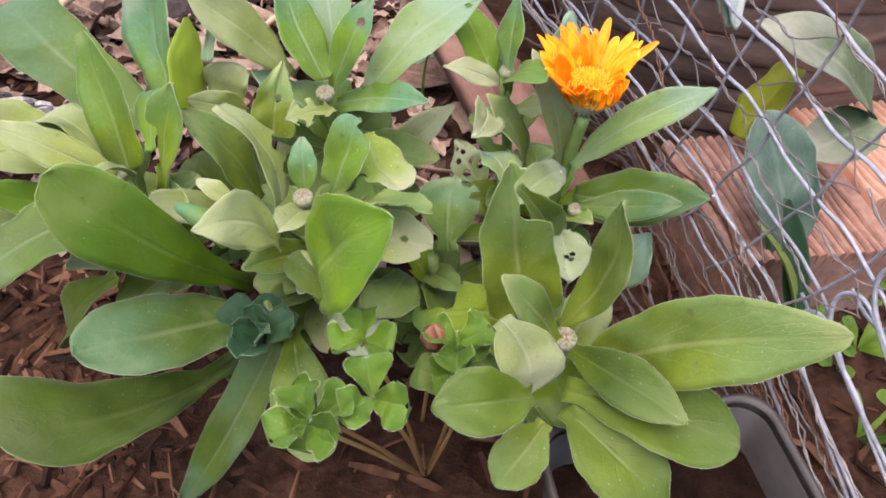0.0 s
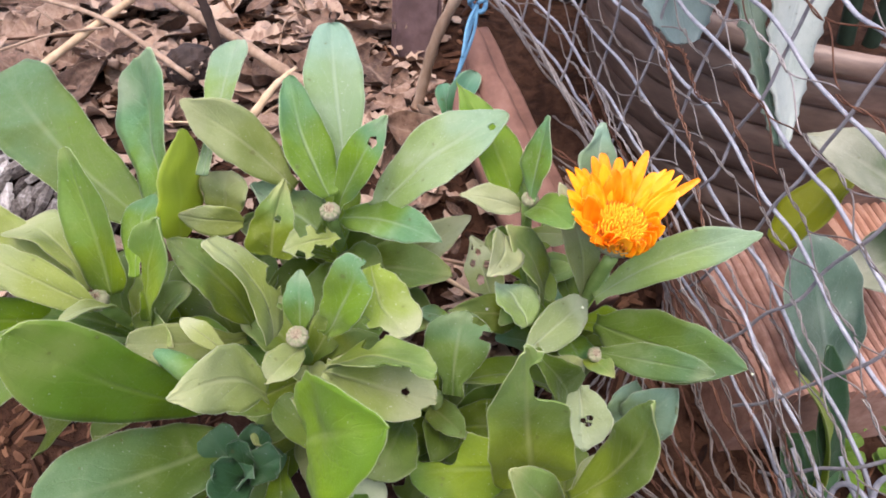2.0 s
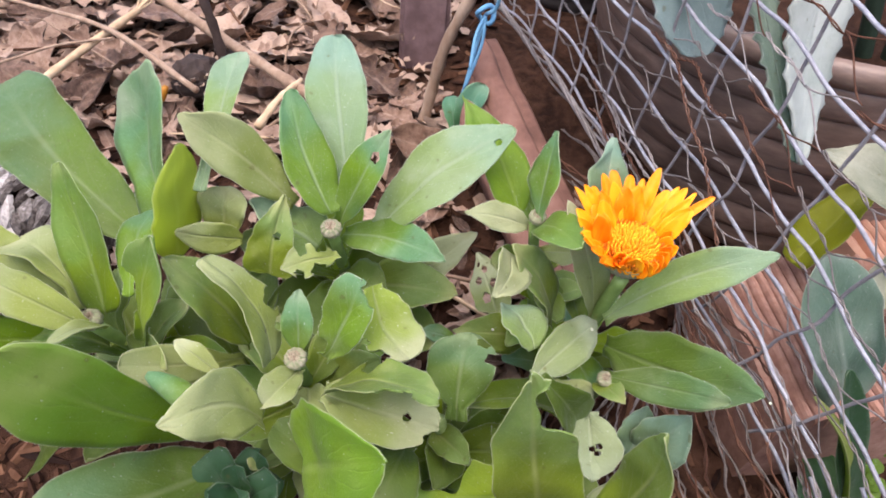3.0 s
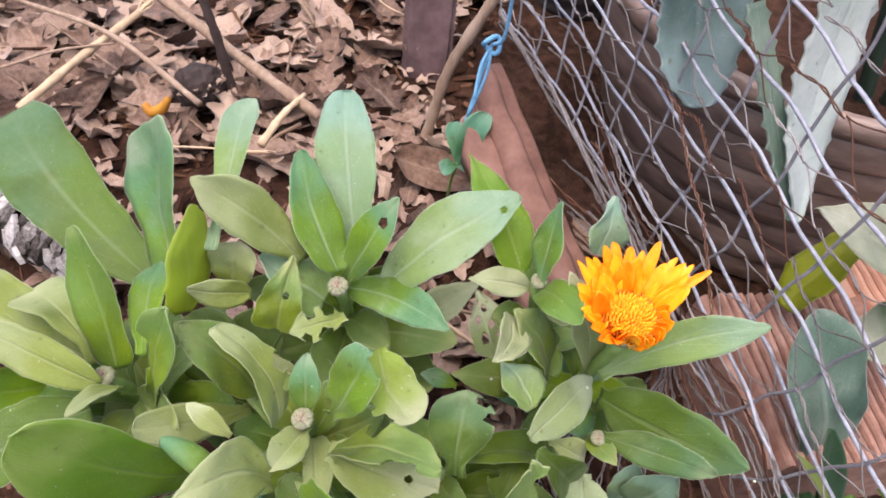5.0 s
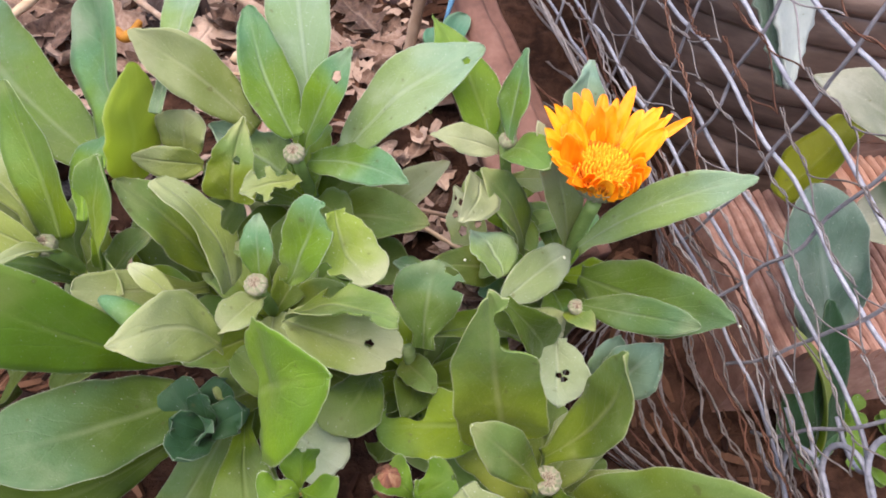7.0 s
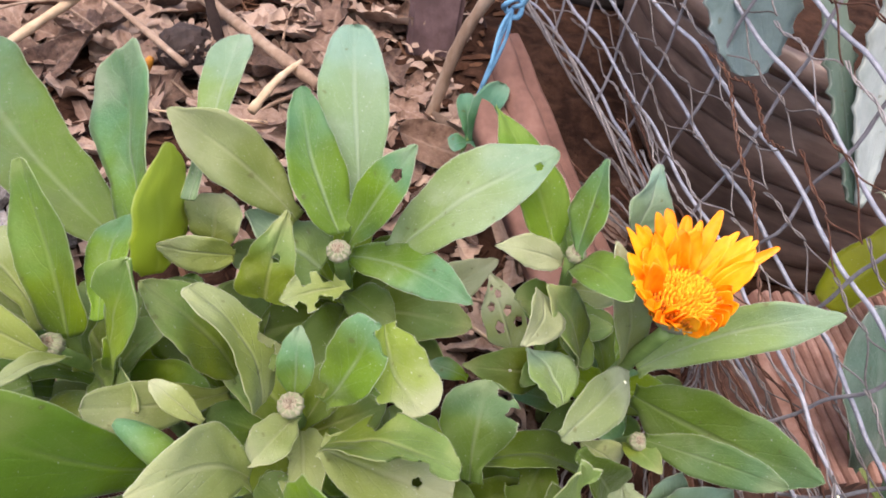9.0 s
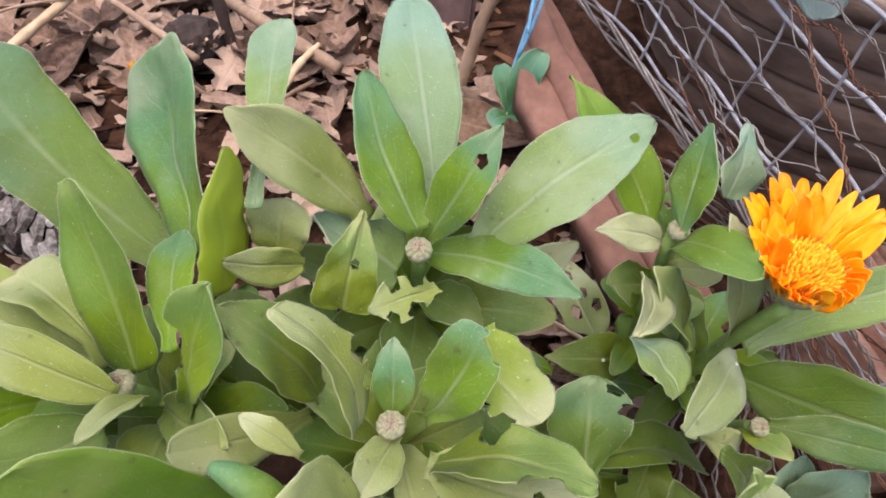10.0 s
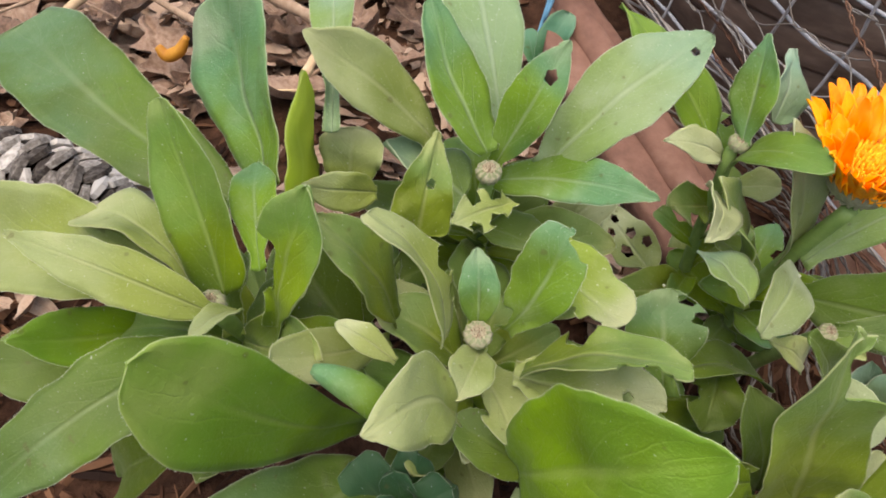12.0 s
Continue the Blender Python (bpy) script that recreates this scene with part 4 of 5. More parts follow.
skirt(rear, (-0.055, 0.300, 0.05), (-0.051, 0.270, 0.165), 17, 0.2, 0.74, 1)
skirt(left, (-0.125, 0.255, 0.03), (-0.129, 0.219, 0.158), 14, 0.2, 0.85, 2)
# front and gap leaves take the shade-darkened deep green
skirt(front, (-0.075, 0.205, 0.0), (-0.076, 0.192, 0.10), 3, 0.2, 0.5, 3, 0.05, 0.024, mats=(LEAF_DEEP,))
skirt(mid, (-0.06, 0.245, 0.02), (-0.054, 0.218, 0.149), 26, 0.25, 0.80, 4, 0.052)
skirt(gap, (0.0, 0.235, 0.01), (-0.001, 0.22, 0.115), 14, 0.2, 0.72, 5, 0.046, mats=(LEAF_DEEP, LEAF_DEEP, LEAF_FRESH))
skirt(near, (0.055, 0.188, 0.0), (0.053, 0.171, 0.122), 12, 0.25, 0.85, 6, 0.055)
skirt(flower, (0.055, 0.285, 0.04), (0.061, 0.272, 0.125), 12, 0.2, 0.75, 7, 0.044, 0.018, mats=(LEAF_DEEP, LEAF_FRESH, LEAF_TEAL))
skirt(flower, (0.045, 0.295, 0.04), (0.030, 0.282, 0.17), 9, 0.3, 0.95, 8, 0.032, 0.014)


# ---- wood sorrel ----
def sorrel(at, heads):
    th = thing("wood_sorrel", at, "small wood sorrel with bright green heart leaflets on reddish stalks", "plant")
    for h in heads:
        h = Vector(h)
        stem(th, [at, Vector(at).lerp(h, 0.6) + Vector((0.004, -0.006, 0.012)), h], 0.0011, 0.0007, STEM_RED, "stalk")
        g0 = random.uniform(0, 2)
        for k in range(3):
            g = g0 + k * 2.094
            d = Vector((math.cos(g), math.sin(g), random.uniform(-0.35, 0.5)))
            leaf(th, h, h + d * random.uniform(0.0105, 0.0130), random.uniform(0.0125, 0.0155), mat=CLOVER, p=1.0, q=0.2, neck=0.1, bites=((1.0, 0.0, 0.09, 0.16),), cup=random.uniform(0.3, 1.1), twist=random.uniform(-25, 25), wave=0.2, thick=0.0004, name="leaflet")
    return th


clump = sorrel((-0.004, 0.168, 0.0), [(-0.0207, 0.1487, 0.1490), (-0.0149, 0.1262, 0.1500), (-0.0312, 0.1189, 0.1500), (0.012, 0.154, 0.140), (0.014, 0.145, 0.138), (-0.034, 0.116, 0.150)])


def dried_bud(owner, at):
    """A withered, pointed brown flower bud wrapped in papery scales."""
    c = Vector(at)
    stem(owner, [(-0.004, 0.168, 0.06), c.lerp(Vector((-0.004, 0.168, 0.06)), 0.4), c], 0.0009, 0.0008, STEM_RED, "stalk")
    rise = [(0.0, 0.0008), (0.0018, 0.0030), (0.0048, 0.0032), (0.0075, 0.0018), (0.0110, 0.0005)]
    v, f = tube([c + Vector((0, 0, z)) for z, r in rise], [r * 1.1 for z, r in rise], 10)
    body = part("dried_bud", mesh_of("dried_bud", v, f, DRY_BUD), owner, "withered reddish-brown flower bud")
    for k in range(9):
        d = Vector((math.cos(k * 2.39996), math.sin(k * 2.39996), 0))
        v, f = tube([c + d * r + Vector((0, 0, z)) for z, r in rise], [0.0010, 0.0020, 0.0021, 0.0016, 0.0003], 8)
        part("scale", mesh_of("scale", v, f, DRY_BUD), body)


dried_bud(clump, (0.003, 0.158, 0.136))


# ---- wire fence ----
FENCE_AT = Vector((0.12, 0.33, 0.16))
FENCE_X, FENCE_Y, FENCE_Z = Vector((0.9097, -0.4153, 0)), Vector((0.2576, 0.5644, 0.7843)), Vector((0.3257, 0.7135, -0.6204))


def fence_point(i, j, off=0.0):
    """Crossing i up, j along the wire sheet, which stands leaning and bows a little."""
    s = -0.0298 + 0.0034 * i + 0.0264 * j - 0.0004 * i * i + 0.0012 * i * j - 0.0003 * j * j
    t = 0.0081 + 0.0190 * i - 0.0186 * j + 0.0009 * i * i - 0.0006 * i * j - 0.0003 * j * j
    w = 0.002 - 0.913 * s - 0.477 * t + 0.47 * s * s + 0.213 * s * t - 0.342 * t * t
    return FENCE_AT + FENCE_X * s + FENCE_Y * t + FENCE_Z * (w + off)


def chain_link():
    th = thing("chain_link_fence", (0.16, 0.25, 0.0), "leaning galvanised chain-link fence with curled cut ends", "fence")
    rng = random.Random(4)
    for i in range(-2, 7):
        end = 5.25 + 0.25 * math.sin(i * 1.7)
        ph = rng.uniform(-0.3, 0.3)
        pts = []
        for k in range(97):
            j = -7 + (end + 7) * k / 96
            pts.append(fence_point(i + 0.06 * math.sin(math.pi * j + ph) + 0.06 * math.sin(j * 0.9 + i) + 0.05 * noise.noise((j * 2.3, i * 3.1, 1)), j, -0.0012 * math.cos(math.pi * (i + j))))
        # the cut end turns back in a hairpin
        d = (pts[-1] - pts[-3]).normalized()
        s = Vector((0.15, 0.1, -1))
        s = (s - d * d.dot(s)).normalized()
        pts += [pts[-1] + d * 0.010 * math.sin(g) + s * 0.008 * (1 - math.cos(g)) for g in (0.5, 1.0, 1.5, 2.0, 2.5, 3.0)]
        pts.append(pts[-1] - d * 0.012)
        v, f = tube(smooth_line(pts[::2] + pts[-1:], 3), 0.00095, 7)
        part("wire", mesh_of("wire", v, f, ZINC), th)
    for j in range(-7, 6):
        ph = rng.uniform(-0.4, 0.4)
        pts = [fence_point(i, j + 0.025 * math.sin(math.pi * i + ph) + 0.05 * noise.noise((i * 1.3, j * 2.7, 5)), 0.0012 * math.cos(math.pi * (i + j))) for i in [-2.4 + 9.0 * k / 60 for k in range(61)]]
        v, f = tube(smooth_line(pts[::2], 3), 0.0008, 7)
        part("wire", mesh_of("wire", v, f, ZINC_DARK), th)
    # hairpin loops of the next length of mesh, legs trailing down
    for c in (-1.6, -0.75, 0.12, 1.05, 1.95):
        bend = [(-0.95, 8.4), (-0.75, 6.9), (-0.62, 6.4), (-0.56, 5.9), (-0.38, 5.48), (-0.08, 5.22), (0.23, 5.16), (0.46, 5.3), (0.46, 5.58), (0.28, 6.05), (0.2, 6.5), (0.16, 7.2), (0.1, 8.4)]
        pts = [fence_point(c + i, j, -0.002) for i, j in bend]
        v, f = tube(smooth_line(pts, 6), 0.00115, 8)
        part("loop_wire", mesh_of("loop_wire", v, f, ZINC), th)
    # the selvage: loose strands twisted along the lower edge
    for k in range(5):
        pts = [fence_point(-2.45 + 0.16 * math.sin(2.1 * j + 1.3 * k) + 0.06 * k, j, -0.003 + 0.002 * math.cos(2.1 * j + 1.3 * k)) for j in [-7 + 7.6 * m / 60 for m in range(61)]]
        v, f = tube(smooth_line(pts[::2], 3), 0.0008, 6)
        part("selvage_strand", mesh_of("selvage_strand", v, f, DULL), th)
    return th


chain_link()


def net_point(i, j):
    sag = max(0.0, -2.0 - i)
    p = fence_point(i, j, -0.006 - 0.004 * math.sin(j * 1.9 + i * 0.8))
    return p + Vector((0.004 * math.sin(i * 1.3 + j), 0.003 * math.sin(j * 2.3), 0)) + Vector((0.012, 0.003, -0.003)) * sag * math.sin(j * 0.8 + 1)


def netting():
    """Slack netting in front of the fence: pairs of wires twist together, part, and twist with the next pair."""
    th = thing("wire_netting", (0.13, 0.2, 0.0), "slack twisted hexagonal wire netting, partly rusted", "netting")
    rng = random.Random(11)
    ci, cj, twisted = 0.78, 1.25, 0.58
    for a in range(-2, 8):
        for c in range(-6, 5):
            i0, j0 = a * ci + (0.5 * ci if c % 2 else 0), c * cj
            mat = RUST if a == 4 or rng.random() < 0.04 else DULL
            top, bot = (i0 + rng.uniform(-0.1, 0.1), j0 - twisted * cj), (i0 + rng.uniform(-0.1, 0.1), j0)
            pieces = []
            for ph in (0, math.pi):
                line = []
                for k in range(13):
                    t = k / 12
                    p = net_point(top[0] + (bot[0] - top[0]) * t + 0.04 * math.sin(7 * t + a), top[1] + (bot[1] - top[1]) * t)
                    g = ph + t * 12
                    line.append(p + Vector((0.0005 * math.cos(g), 0, 0.0005 * math.sin(g))))
                pieces.append(tube(line, 0.00036, 5))
            for sgn in (-1, 1):
                end = (i0 + sgn * 0.5 * ci, j0 + (1 - twisted) * cj)
                line = [net_point(bot[0] + (end[0] - bot[0]) * t * t * (3 - 2 * t), bot[1] + (end[1] - bot[1]) * t) for t in [k / 9 for k in range(10)]]
                pieces.append(tube(line, 0.00036, 5))
            v, f = join(pieces)
            part("strand", mesh_of("strand", v, f, mat), th)
    # rusted-through strands hanging loose
    for way in ([(1.11, -1.38), (1.15, -0.82), (0.79, -0.41), (0.48, -0.03), (0.30, 0.40), (-0.03, 0.77), (-0.57, 1.34), (-0.93, 1.77)], [(1.17, -0.73), (1.38, -0.43), (1.25, -0.16), (1.07, 0.14), (1.20, 0.40)]):
        line = smooth_line([fence_point(i, j, -0.007) for i, j in way], 9)
        pieces = []
        for ph in (0, math.pi):
            pieces.append(tube([p + Vector((0.0007 * math.cos(ph + 1.1 * k), 0.0004 * math.sin(1.7 * k), 0.0007 * math.sin(ph + 1.1 * k))) for k, p in enumerate(line)], 0.00042, 5))
        v, f = join(pieces)
        part("strand", mesh_of("strand", v, f, RUST), th, "rust-brown broken strand")
    # crumpled low part: many loose twisted strands side by side
    for a in range(26):
        i0, ph0 = -1.2 - 0.22 * a, rng.uniform(0, 6)
        pieces = []
        j0, j1 = rng.uniform(-3.0, 0.0), rng.uniform(6.2, 8.2)
        for ph in (0, math.pi):
            line = []
            for k in range(45):
                t = k / 44
                j = j0 + (j1 - j0) * t
                p = net_point(i0 + 0.09 * math.sin(2.3 * j + ph0) + 0.05 * math.sin(7.3 * j + a), j)
                w = 0.0007 + 0.0008 * max(0, math.sin(5 * j + ph0)) ** 4
                g = ph + 11 * (j1 - j0) * t
                line.append(p + Vector((w * math.cos(g), 0, w * math.sin(g))))
            pieces.append(tube(line, 0.00045, 5))
        v, f = join(pieces)
        part("strand", mesh_of("strand", v, f, (DULL, RUST, DULL, DULL, RUST)[a % 5]), th)
    return th


netting()


# ---- clay pieces, pots ----
def ribbed_block(at, turn, size, mat, label, ribs=9):
    """A hollow clay block with a comb of ribs on its top face and rounded edges."""
    th = thing("clay_block", at, label, "brick")
    sx, sy, sz = size
    prof = [(-sx / 2, 0), (-sx / 2, sz - 0.003), (-sx / 2 + 0.003, sz)]
    step = (sx - 0.02) / ribs
    for k in range(ribs):
        x0 = -sx / 2 + 0.01 + k * step
        prof += [(x0, sz - 0.006)] + [(x0 + step * (0.42 - 0.40 * math.cos(g)), sz - 0.003 + 0.0055 * math.sin(g) ** 0.8) for g in (0.12, 0.55, 1.05, 1.57, 2.09, 2.59, 3.02)] + [(x0 + step * 0.86, sz - 0.006)]
    prof += [(sx / 2 - 0.003, sz), (sx / 2, sz - 0.003), (sx / 2, 0)]
    verts, faces, n, rows = [], [], len(prof), 14
    for i in range(rows + 1):
        y = sy * (i / rows - 0.5)
        for x, z in prof:
            w = 0.0012 * noise.noise((x * 60, y * 50, z * 60))
            verts.append((x + w, y, z + w))
    for i in range(rows):
        for k in range(n - 1):
            faces.append((i * n + k, (i + 1) * n + k, (i + 1) * n + k + 1, i * n + k + 1))
        faces.append((i * n + n - 1, (i + 1) * n + n - 1, (i + 1) * n, i * n))
    faces.append(tuple(range(n)))
    faces.append(tuple(rows * n + k for k in reversed(range(n))))
    m = pose(*at, *turn)
    th.matrix_basis = m
    part("body", mesh_of("body", [m @ Vector(v) for v in verts], faces, mat, smooth=False), th)
    return th


ribbed_block((0.196, 0.328, -0.005), (2, 6, 13), (0.110, 0.105, 0.070), CLAY, "brown fired-clay block with a ribbed face, behind the wire", 14)
ribbed_block((0.292, 0.392, -0.01), (0, 4, 14), (0.10, 0.10, 0.06), CLAY_PALE, "pale pink ribbed clay block on the soil", 12)


def clay_slab():
    """A long clay tile with a raised, rounded rim along one side, leaning up."""
    lo, hi = Vector((0.065, 0.307, 0.070)), Vector((-0.023, 0.487, 0.126))
    ax = (hi - lo).normalized()
    sd = Vector((0.90, 0.44, 0)).normalized()
    sd = (sd - ax * ax.dot(sd)).normalized()
    up = sd.cross(ax)
    if up.z < 0:
        up = -up
    body = [(-0.016, -0.014), (-0.017, -0.002), (-0.014, 0.001), (0.003, 0.0005), (0.029, 0.0), (0.031, -0.002), (0.031, -0.014)]
    ridge = [(0.002, -0.002), (0.003, 0.002), (0.006, 0.005), (0.010, 0.007), (0.017, 0.007), (0.020, 0.004), (0.0225, 0.0), (0.0225, -0.002)]
    th = thing("clay_tile", lo, "reddish-brown clay tile with a raised rim, leaning", "tile")
    for name, prof in (("body", body), ("raised_rim", ridge)):
        v, f = tile_run(prof, lo, hi, sd, up)
        part(name, mesh_of(name, v, f, TILE), th)


def tile_run(prof, lo, hi, sd, up):
    verts, faces, n, rows = [], [], len(prof), 24
    for i in range(rows + 1):
        t = i / rows
        c = lo.lerp(hi, t)
        for x, z in prof:
            k = 1.0
            if t > 0.72:
                x = max(x, -0.017 + 0.036 * (t - 0.72) / 0.28)
            w = 0.0012 * noise.noise((x * 50, t * 8, z * 50))
            verts.append(c + sd * (x * k + w) + up * (z + w))
    for i in range(rows):
        for k in range(n):
            j = (k + 1) % n
            faces.append((i * n + k, i * n + j, (i + 1) * n + j, (i + 1) * n + k))
    faces.append(tuple(reversed(range(n))))
    faces.append(tuple(rows * n + k for k in range(n)))
    return verts, faces


clay_slab()


def rear_brick():
    """A worn clay brick standing on end in the litter."""
    th = thing("clay_brick", (-0.062, 0.60, 0.03), "dusky red clay brick standing behind the litter", "brick")
    m = pose(-0.062, 0.60, 0.03, -12, 4, 8)
    bm = bmesh.new()
    bmesh.ops.create_cube(bm, size=1)
    bmesh.ops.scale(bm, vec=(0.040, 0.05, 0.15), verts=bm.verts)
    bmesh.ops.bevel(bm, geom=list(bm.edges), offset=0.004, segments=3, affect="EDGES")
    bmesh.ops.subdivide_edges(bm, edges=[e for e in bm.edges if e.calc_length() > 0.03], cuts=5, use_grid_fill=True)
    for v in bm.verts:
        v.co += Vector((1, 1, 1)) * 0.0016 * noise.noise(v.co * 45)
        v.co = m @ (v.co + Vector((0, 0, 0.075)))
    me = bpy.data.meshes.new("body")
    bm.to_mesh(me)
    bm.free()
    me.materials.append(BRICK)
    part("body", me, th)


rear_brick()


def lathe(at, profile, sides=64, wobble=0.0):
    verts, faces = [], []
    n = len(profile)
    for k in range(sides):
        g = 2 * math.pi * k / sides
        for r, z in profile:
            w = wobble * noise.noise((math.cos(g) * 2, math.sin(g) * 2, z * 25))
            verts.append((at[0] + (r + w) * math.cos(g), at[1] + (r + w) * math.sin(g), at[2] + z))
    for k in range(sides):
        j = (k + 1) % sides
        for i in range(n - 1):
            faces.append((k * n + i, j * n + i, j * n + i + 1, k * n + i + 1))
    return verts, faces


def turned(name, at, profile, mat, label, category, sides=64, wobble=0.0):
    verts, faces = lathe(at, profile, sides, wobble)
    th = thing(name, at, label, category)
    part("body", mesh_of("body", verts, faces, mat), th)
    return th


prof = [(0.0, 0.004), (0.130, 0.0), (0.136, 0.004)]
for k in range(7):
    z = 0.006 + 0.022 * k
    prof += [(0.1412 + 0.0043 * k, z), (0.1420 + 0.0043 * k, z + 0.0015), (0.1438 + 0.0043 * k, z + 0.0195), (0.1432 + 0.0043 * k, z + 0.0212)]
prof += [(0.168, 0.160), (0.164, 0.160), (0.160, 0.150)]
big_pot = turned("plant_pot", (0.240, 0.583, -0.005), prof, POT, "large ribbed brown pot with streaked, shiny sides", "pot", 72, 0.004)
rim = [(0.163, 0.160), (0.170, 0.160), (0.1735, 0.166), (0.1725, 0.173), (0.168, 0.176), (0.163, 0.173), (0.161, 0.166), (0.163, 0.160)]
v, f = lathe((0.240, 0.583, -0.005), rim, 72, 0.003)
part("rim", mesh_of("rim", v, f, POT), big_pot, "thick rounded pale rim")
v, f = [(0.240, 0.583, 0.150)], []
for k in range(48):
    g = 2 * math.pi * k / 48
    v += [(0.240 + r * math.cos(g), 0.583 + r * math.sin(g), 0.150 + 0.006 * noise.noise((g * 3, r * 60, 0))) for r in (0.05, 0.10, 0.1625)]
for k in range(48):
    m, n = 1 + 3 * k, 1 + 3 * ((k + 1) % 48)
    f += [(0, m, n), (m, m + 1, n + 1, n), (m + 1, m + 2, n + 2, n + 1)]
part("potting_soil", mesh_of("potting_soil", v, f, SOIL), big_pot, "dark potting soil")

def square_pot(at, turn, half, height):
    """A square plastic pot with rounded corners, a rolled rim and dark soil inside."""
    th = thing("nursery_pot", at, "square black plastic nursery pot with a rolled rim, on the soil", "pot")
    m = pose(*at, 0, 0, turn)

    def ring(h, z, r=0.25):
        out = []
        for q in range(4):
            for k in range(7):
                g = math.pi / 2 * (q + k / 6)
                cx, cy = (1, -1, -1, 1)[q] * h * (1 - r), (1, 1, -1, -1)[q] * h * (1 - r)
                out.append(m @ Vector((cx + h * r * math.cos(g), cy + h * r * math.sin(g), z)))
        return out

    def skin(rings, cap=False):
        verts, n = [v for r in rings for v in r], 28
        faces = [(i * n + k, i * n + (k + 1) % n, (i + 1) * n + (k + 1) % n, (i + 1) * n + k) for i in range(len(rings) - 1) for k in range(n)]
        return verts, faces + ([tuple((len(rings) - 1) * n + k for k in range(n))] if cap else [])

    k = half
    v, f = skin([ring(k * 0.8, 0.0), ring(k * 0.97, height - 0.004), ring(k * 0.95, height - 0.004), ring(k * 0.80, 0.004)])
    part("body", mesh_of("body", v, f, BLACK), th)
    v, f = skin([ring(k * 0.955, height - 0.007), ring(k * 1.0, height - 0.007), ring(k * 1.03, height - 0.002), ring(k * 1.02, height + 0.001), ring(k * 0.985, height + 0.002), ring(k * 0.955, height)])
    part("rim", mesh_of("rim", v, f, BLACK), th, "rolled black plastic rim")
    v, f = skin([ring(k * 0.93, height - 0.028), ring(k * 0.6, height - 0.024), ring(k * 0.25, height - 0.026)], True)
    part("potting_soil", mesh_of("potting_soil", v, f, SOIL), th, "dark potting soil")


square_pot((0.099, 0.108, -0.004), 12, 0.048, 0.103)


prof = [(0.0, 0.0), (0.045, 0.0), (0.05, 0.01)]
for k in range(8):
    prof += [(0.051 + 0.001 * k, 0.012 + 0.014 * k), (0.0545 + 0.001 * k, 0.016 + 0.014 * k), (0.0545 + 0.001 * k, 0.022 + 0.014 * k)]
prof += [(0.064, 0.135), (0.061, 0.137), (0.058, 0.11), (0.0, 0.10)]
turned("nursery_pot", (0.075, 0.775, 0.02), prof, BLACK, "black ribbed plastic pot behind the wire", "pot", 48)


# ---- leaves of other plants behind the wire ----
other = thing("spiny_succulent", (0.20, 0.44, 0.0), "grey-green succulent with spiny-edged pale blotched leaves", "plant")
leaf(other, (0.1490, 0.4017, 0.2844), (0.1497, 0.3430, 0.1656), 0.0288, mat=THICK, neck=0.9, teeth=0.16, thick=0.003, cup=0.1, twist=-21, bend=-0.066, side_bend=0.009, p=0.51, q=0.66)
leaf(other, (0.110, 0.395, 0.241), (0.148, 0.343, 0.163), 0.010, mat=STREAKED, p=0.3, q=0.5, neck=0.9, teeth=0.5, thick=0.003, cup=0.1, bend=0.0, label="dark green spiny fold of the leaf")
leaf(other, (0.0980, 0.4415, 0.2848), (0.1064, 0.4019, 0.1785), 0.0438, mat=HAZY, neck=0.9, teeth=0.1, thick=0.003, twist=-12, bend=-0.061, side_bend=0.054, p=0.44, q=0.42)
stem(other, [(0.24, 0.47, 0.12), (0.21, 0.45, 0.30), (0.152, 0.402, 0.287)], 0.005, 0.004, STEM_DARK)
stem(other, [(0.23, 0.47, 0.12), (0.17, 0.46, 0.31), (0.100, 0.442, 0.287)], 0.005, 0.004, STEM_DARK)
broad = thing("broad_leaved_plant", (0.20, 0.28, 0.0), "broad-leaved plant with dark, yellowing and pale leaves", "plant")
stem(broad, [(0.20, 0.285, -0.01), (0.197, 0.28, 0.04), (0.182, 0.29, 0.075)], 0.004, 0.003)
leaf(broad, (0.1942, 0.2753, 0.0568), (0.1699, 0.3201, 0.1281), 0.0452, mat=STREAKED, cup=0.1, twist=9, bend=0.056, side_bend=0.009, p=0.53, q=0.46)
leaf(broad, (0.1804, 0.3561, 0.0829), (0.2092, 0.3793, 0.1187), 0.0280, mat=LEAF_OLIVE, twist=-40, bend=-0.007, side_bend=-0.007, p=0.20, q=0.20)
leaf(broad, (0.2441, 0.3452, 0.1101), (0.1674, 0.3589, 0.1567), 0.0396, mat=OLD_LEAF, twist=4, bend=0.120, side_bend=0.018, p=0.62, q=0.70)
leaf(broad, (0.250, 0.345, 0.105), (0.205, 0.325, 0.095), 0.033, mat=OLD_LEAF, p=0.6, q=0.4)
leaf(broad, (0.200, 0.28, 0.02), (0.193, 0.235, 0.012), 0.03, mat=LEAF_DARK, p=0.7, q=0.5)

leaf(broad, (0.214, 0.247, -0.005), (0.168, 0.262, 0.118), 0.021, mat=LEAF_DARK, p=0.35, q=0.5, neck=0.8, cup=0.1, bend=0.03, hairs=False)
leaf(broad, (0.200, 0.243, -0.005), (0.153, 0.250, 0.113), 0.012, mat=LEAF_YELLOW, p=0.4, q=0.5, twist=40, hairs=False)


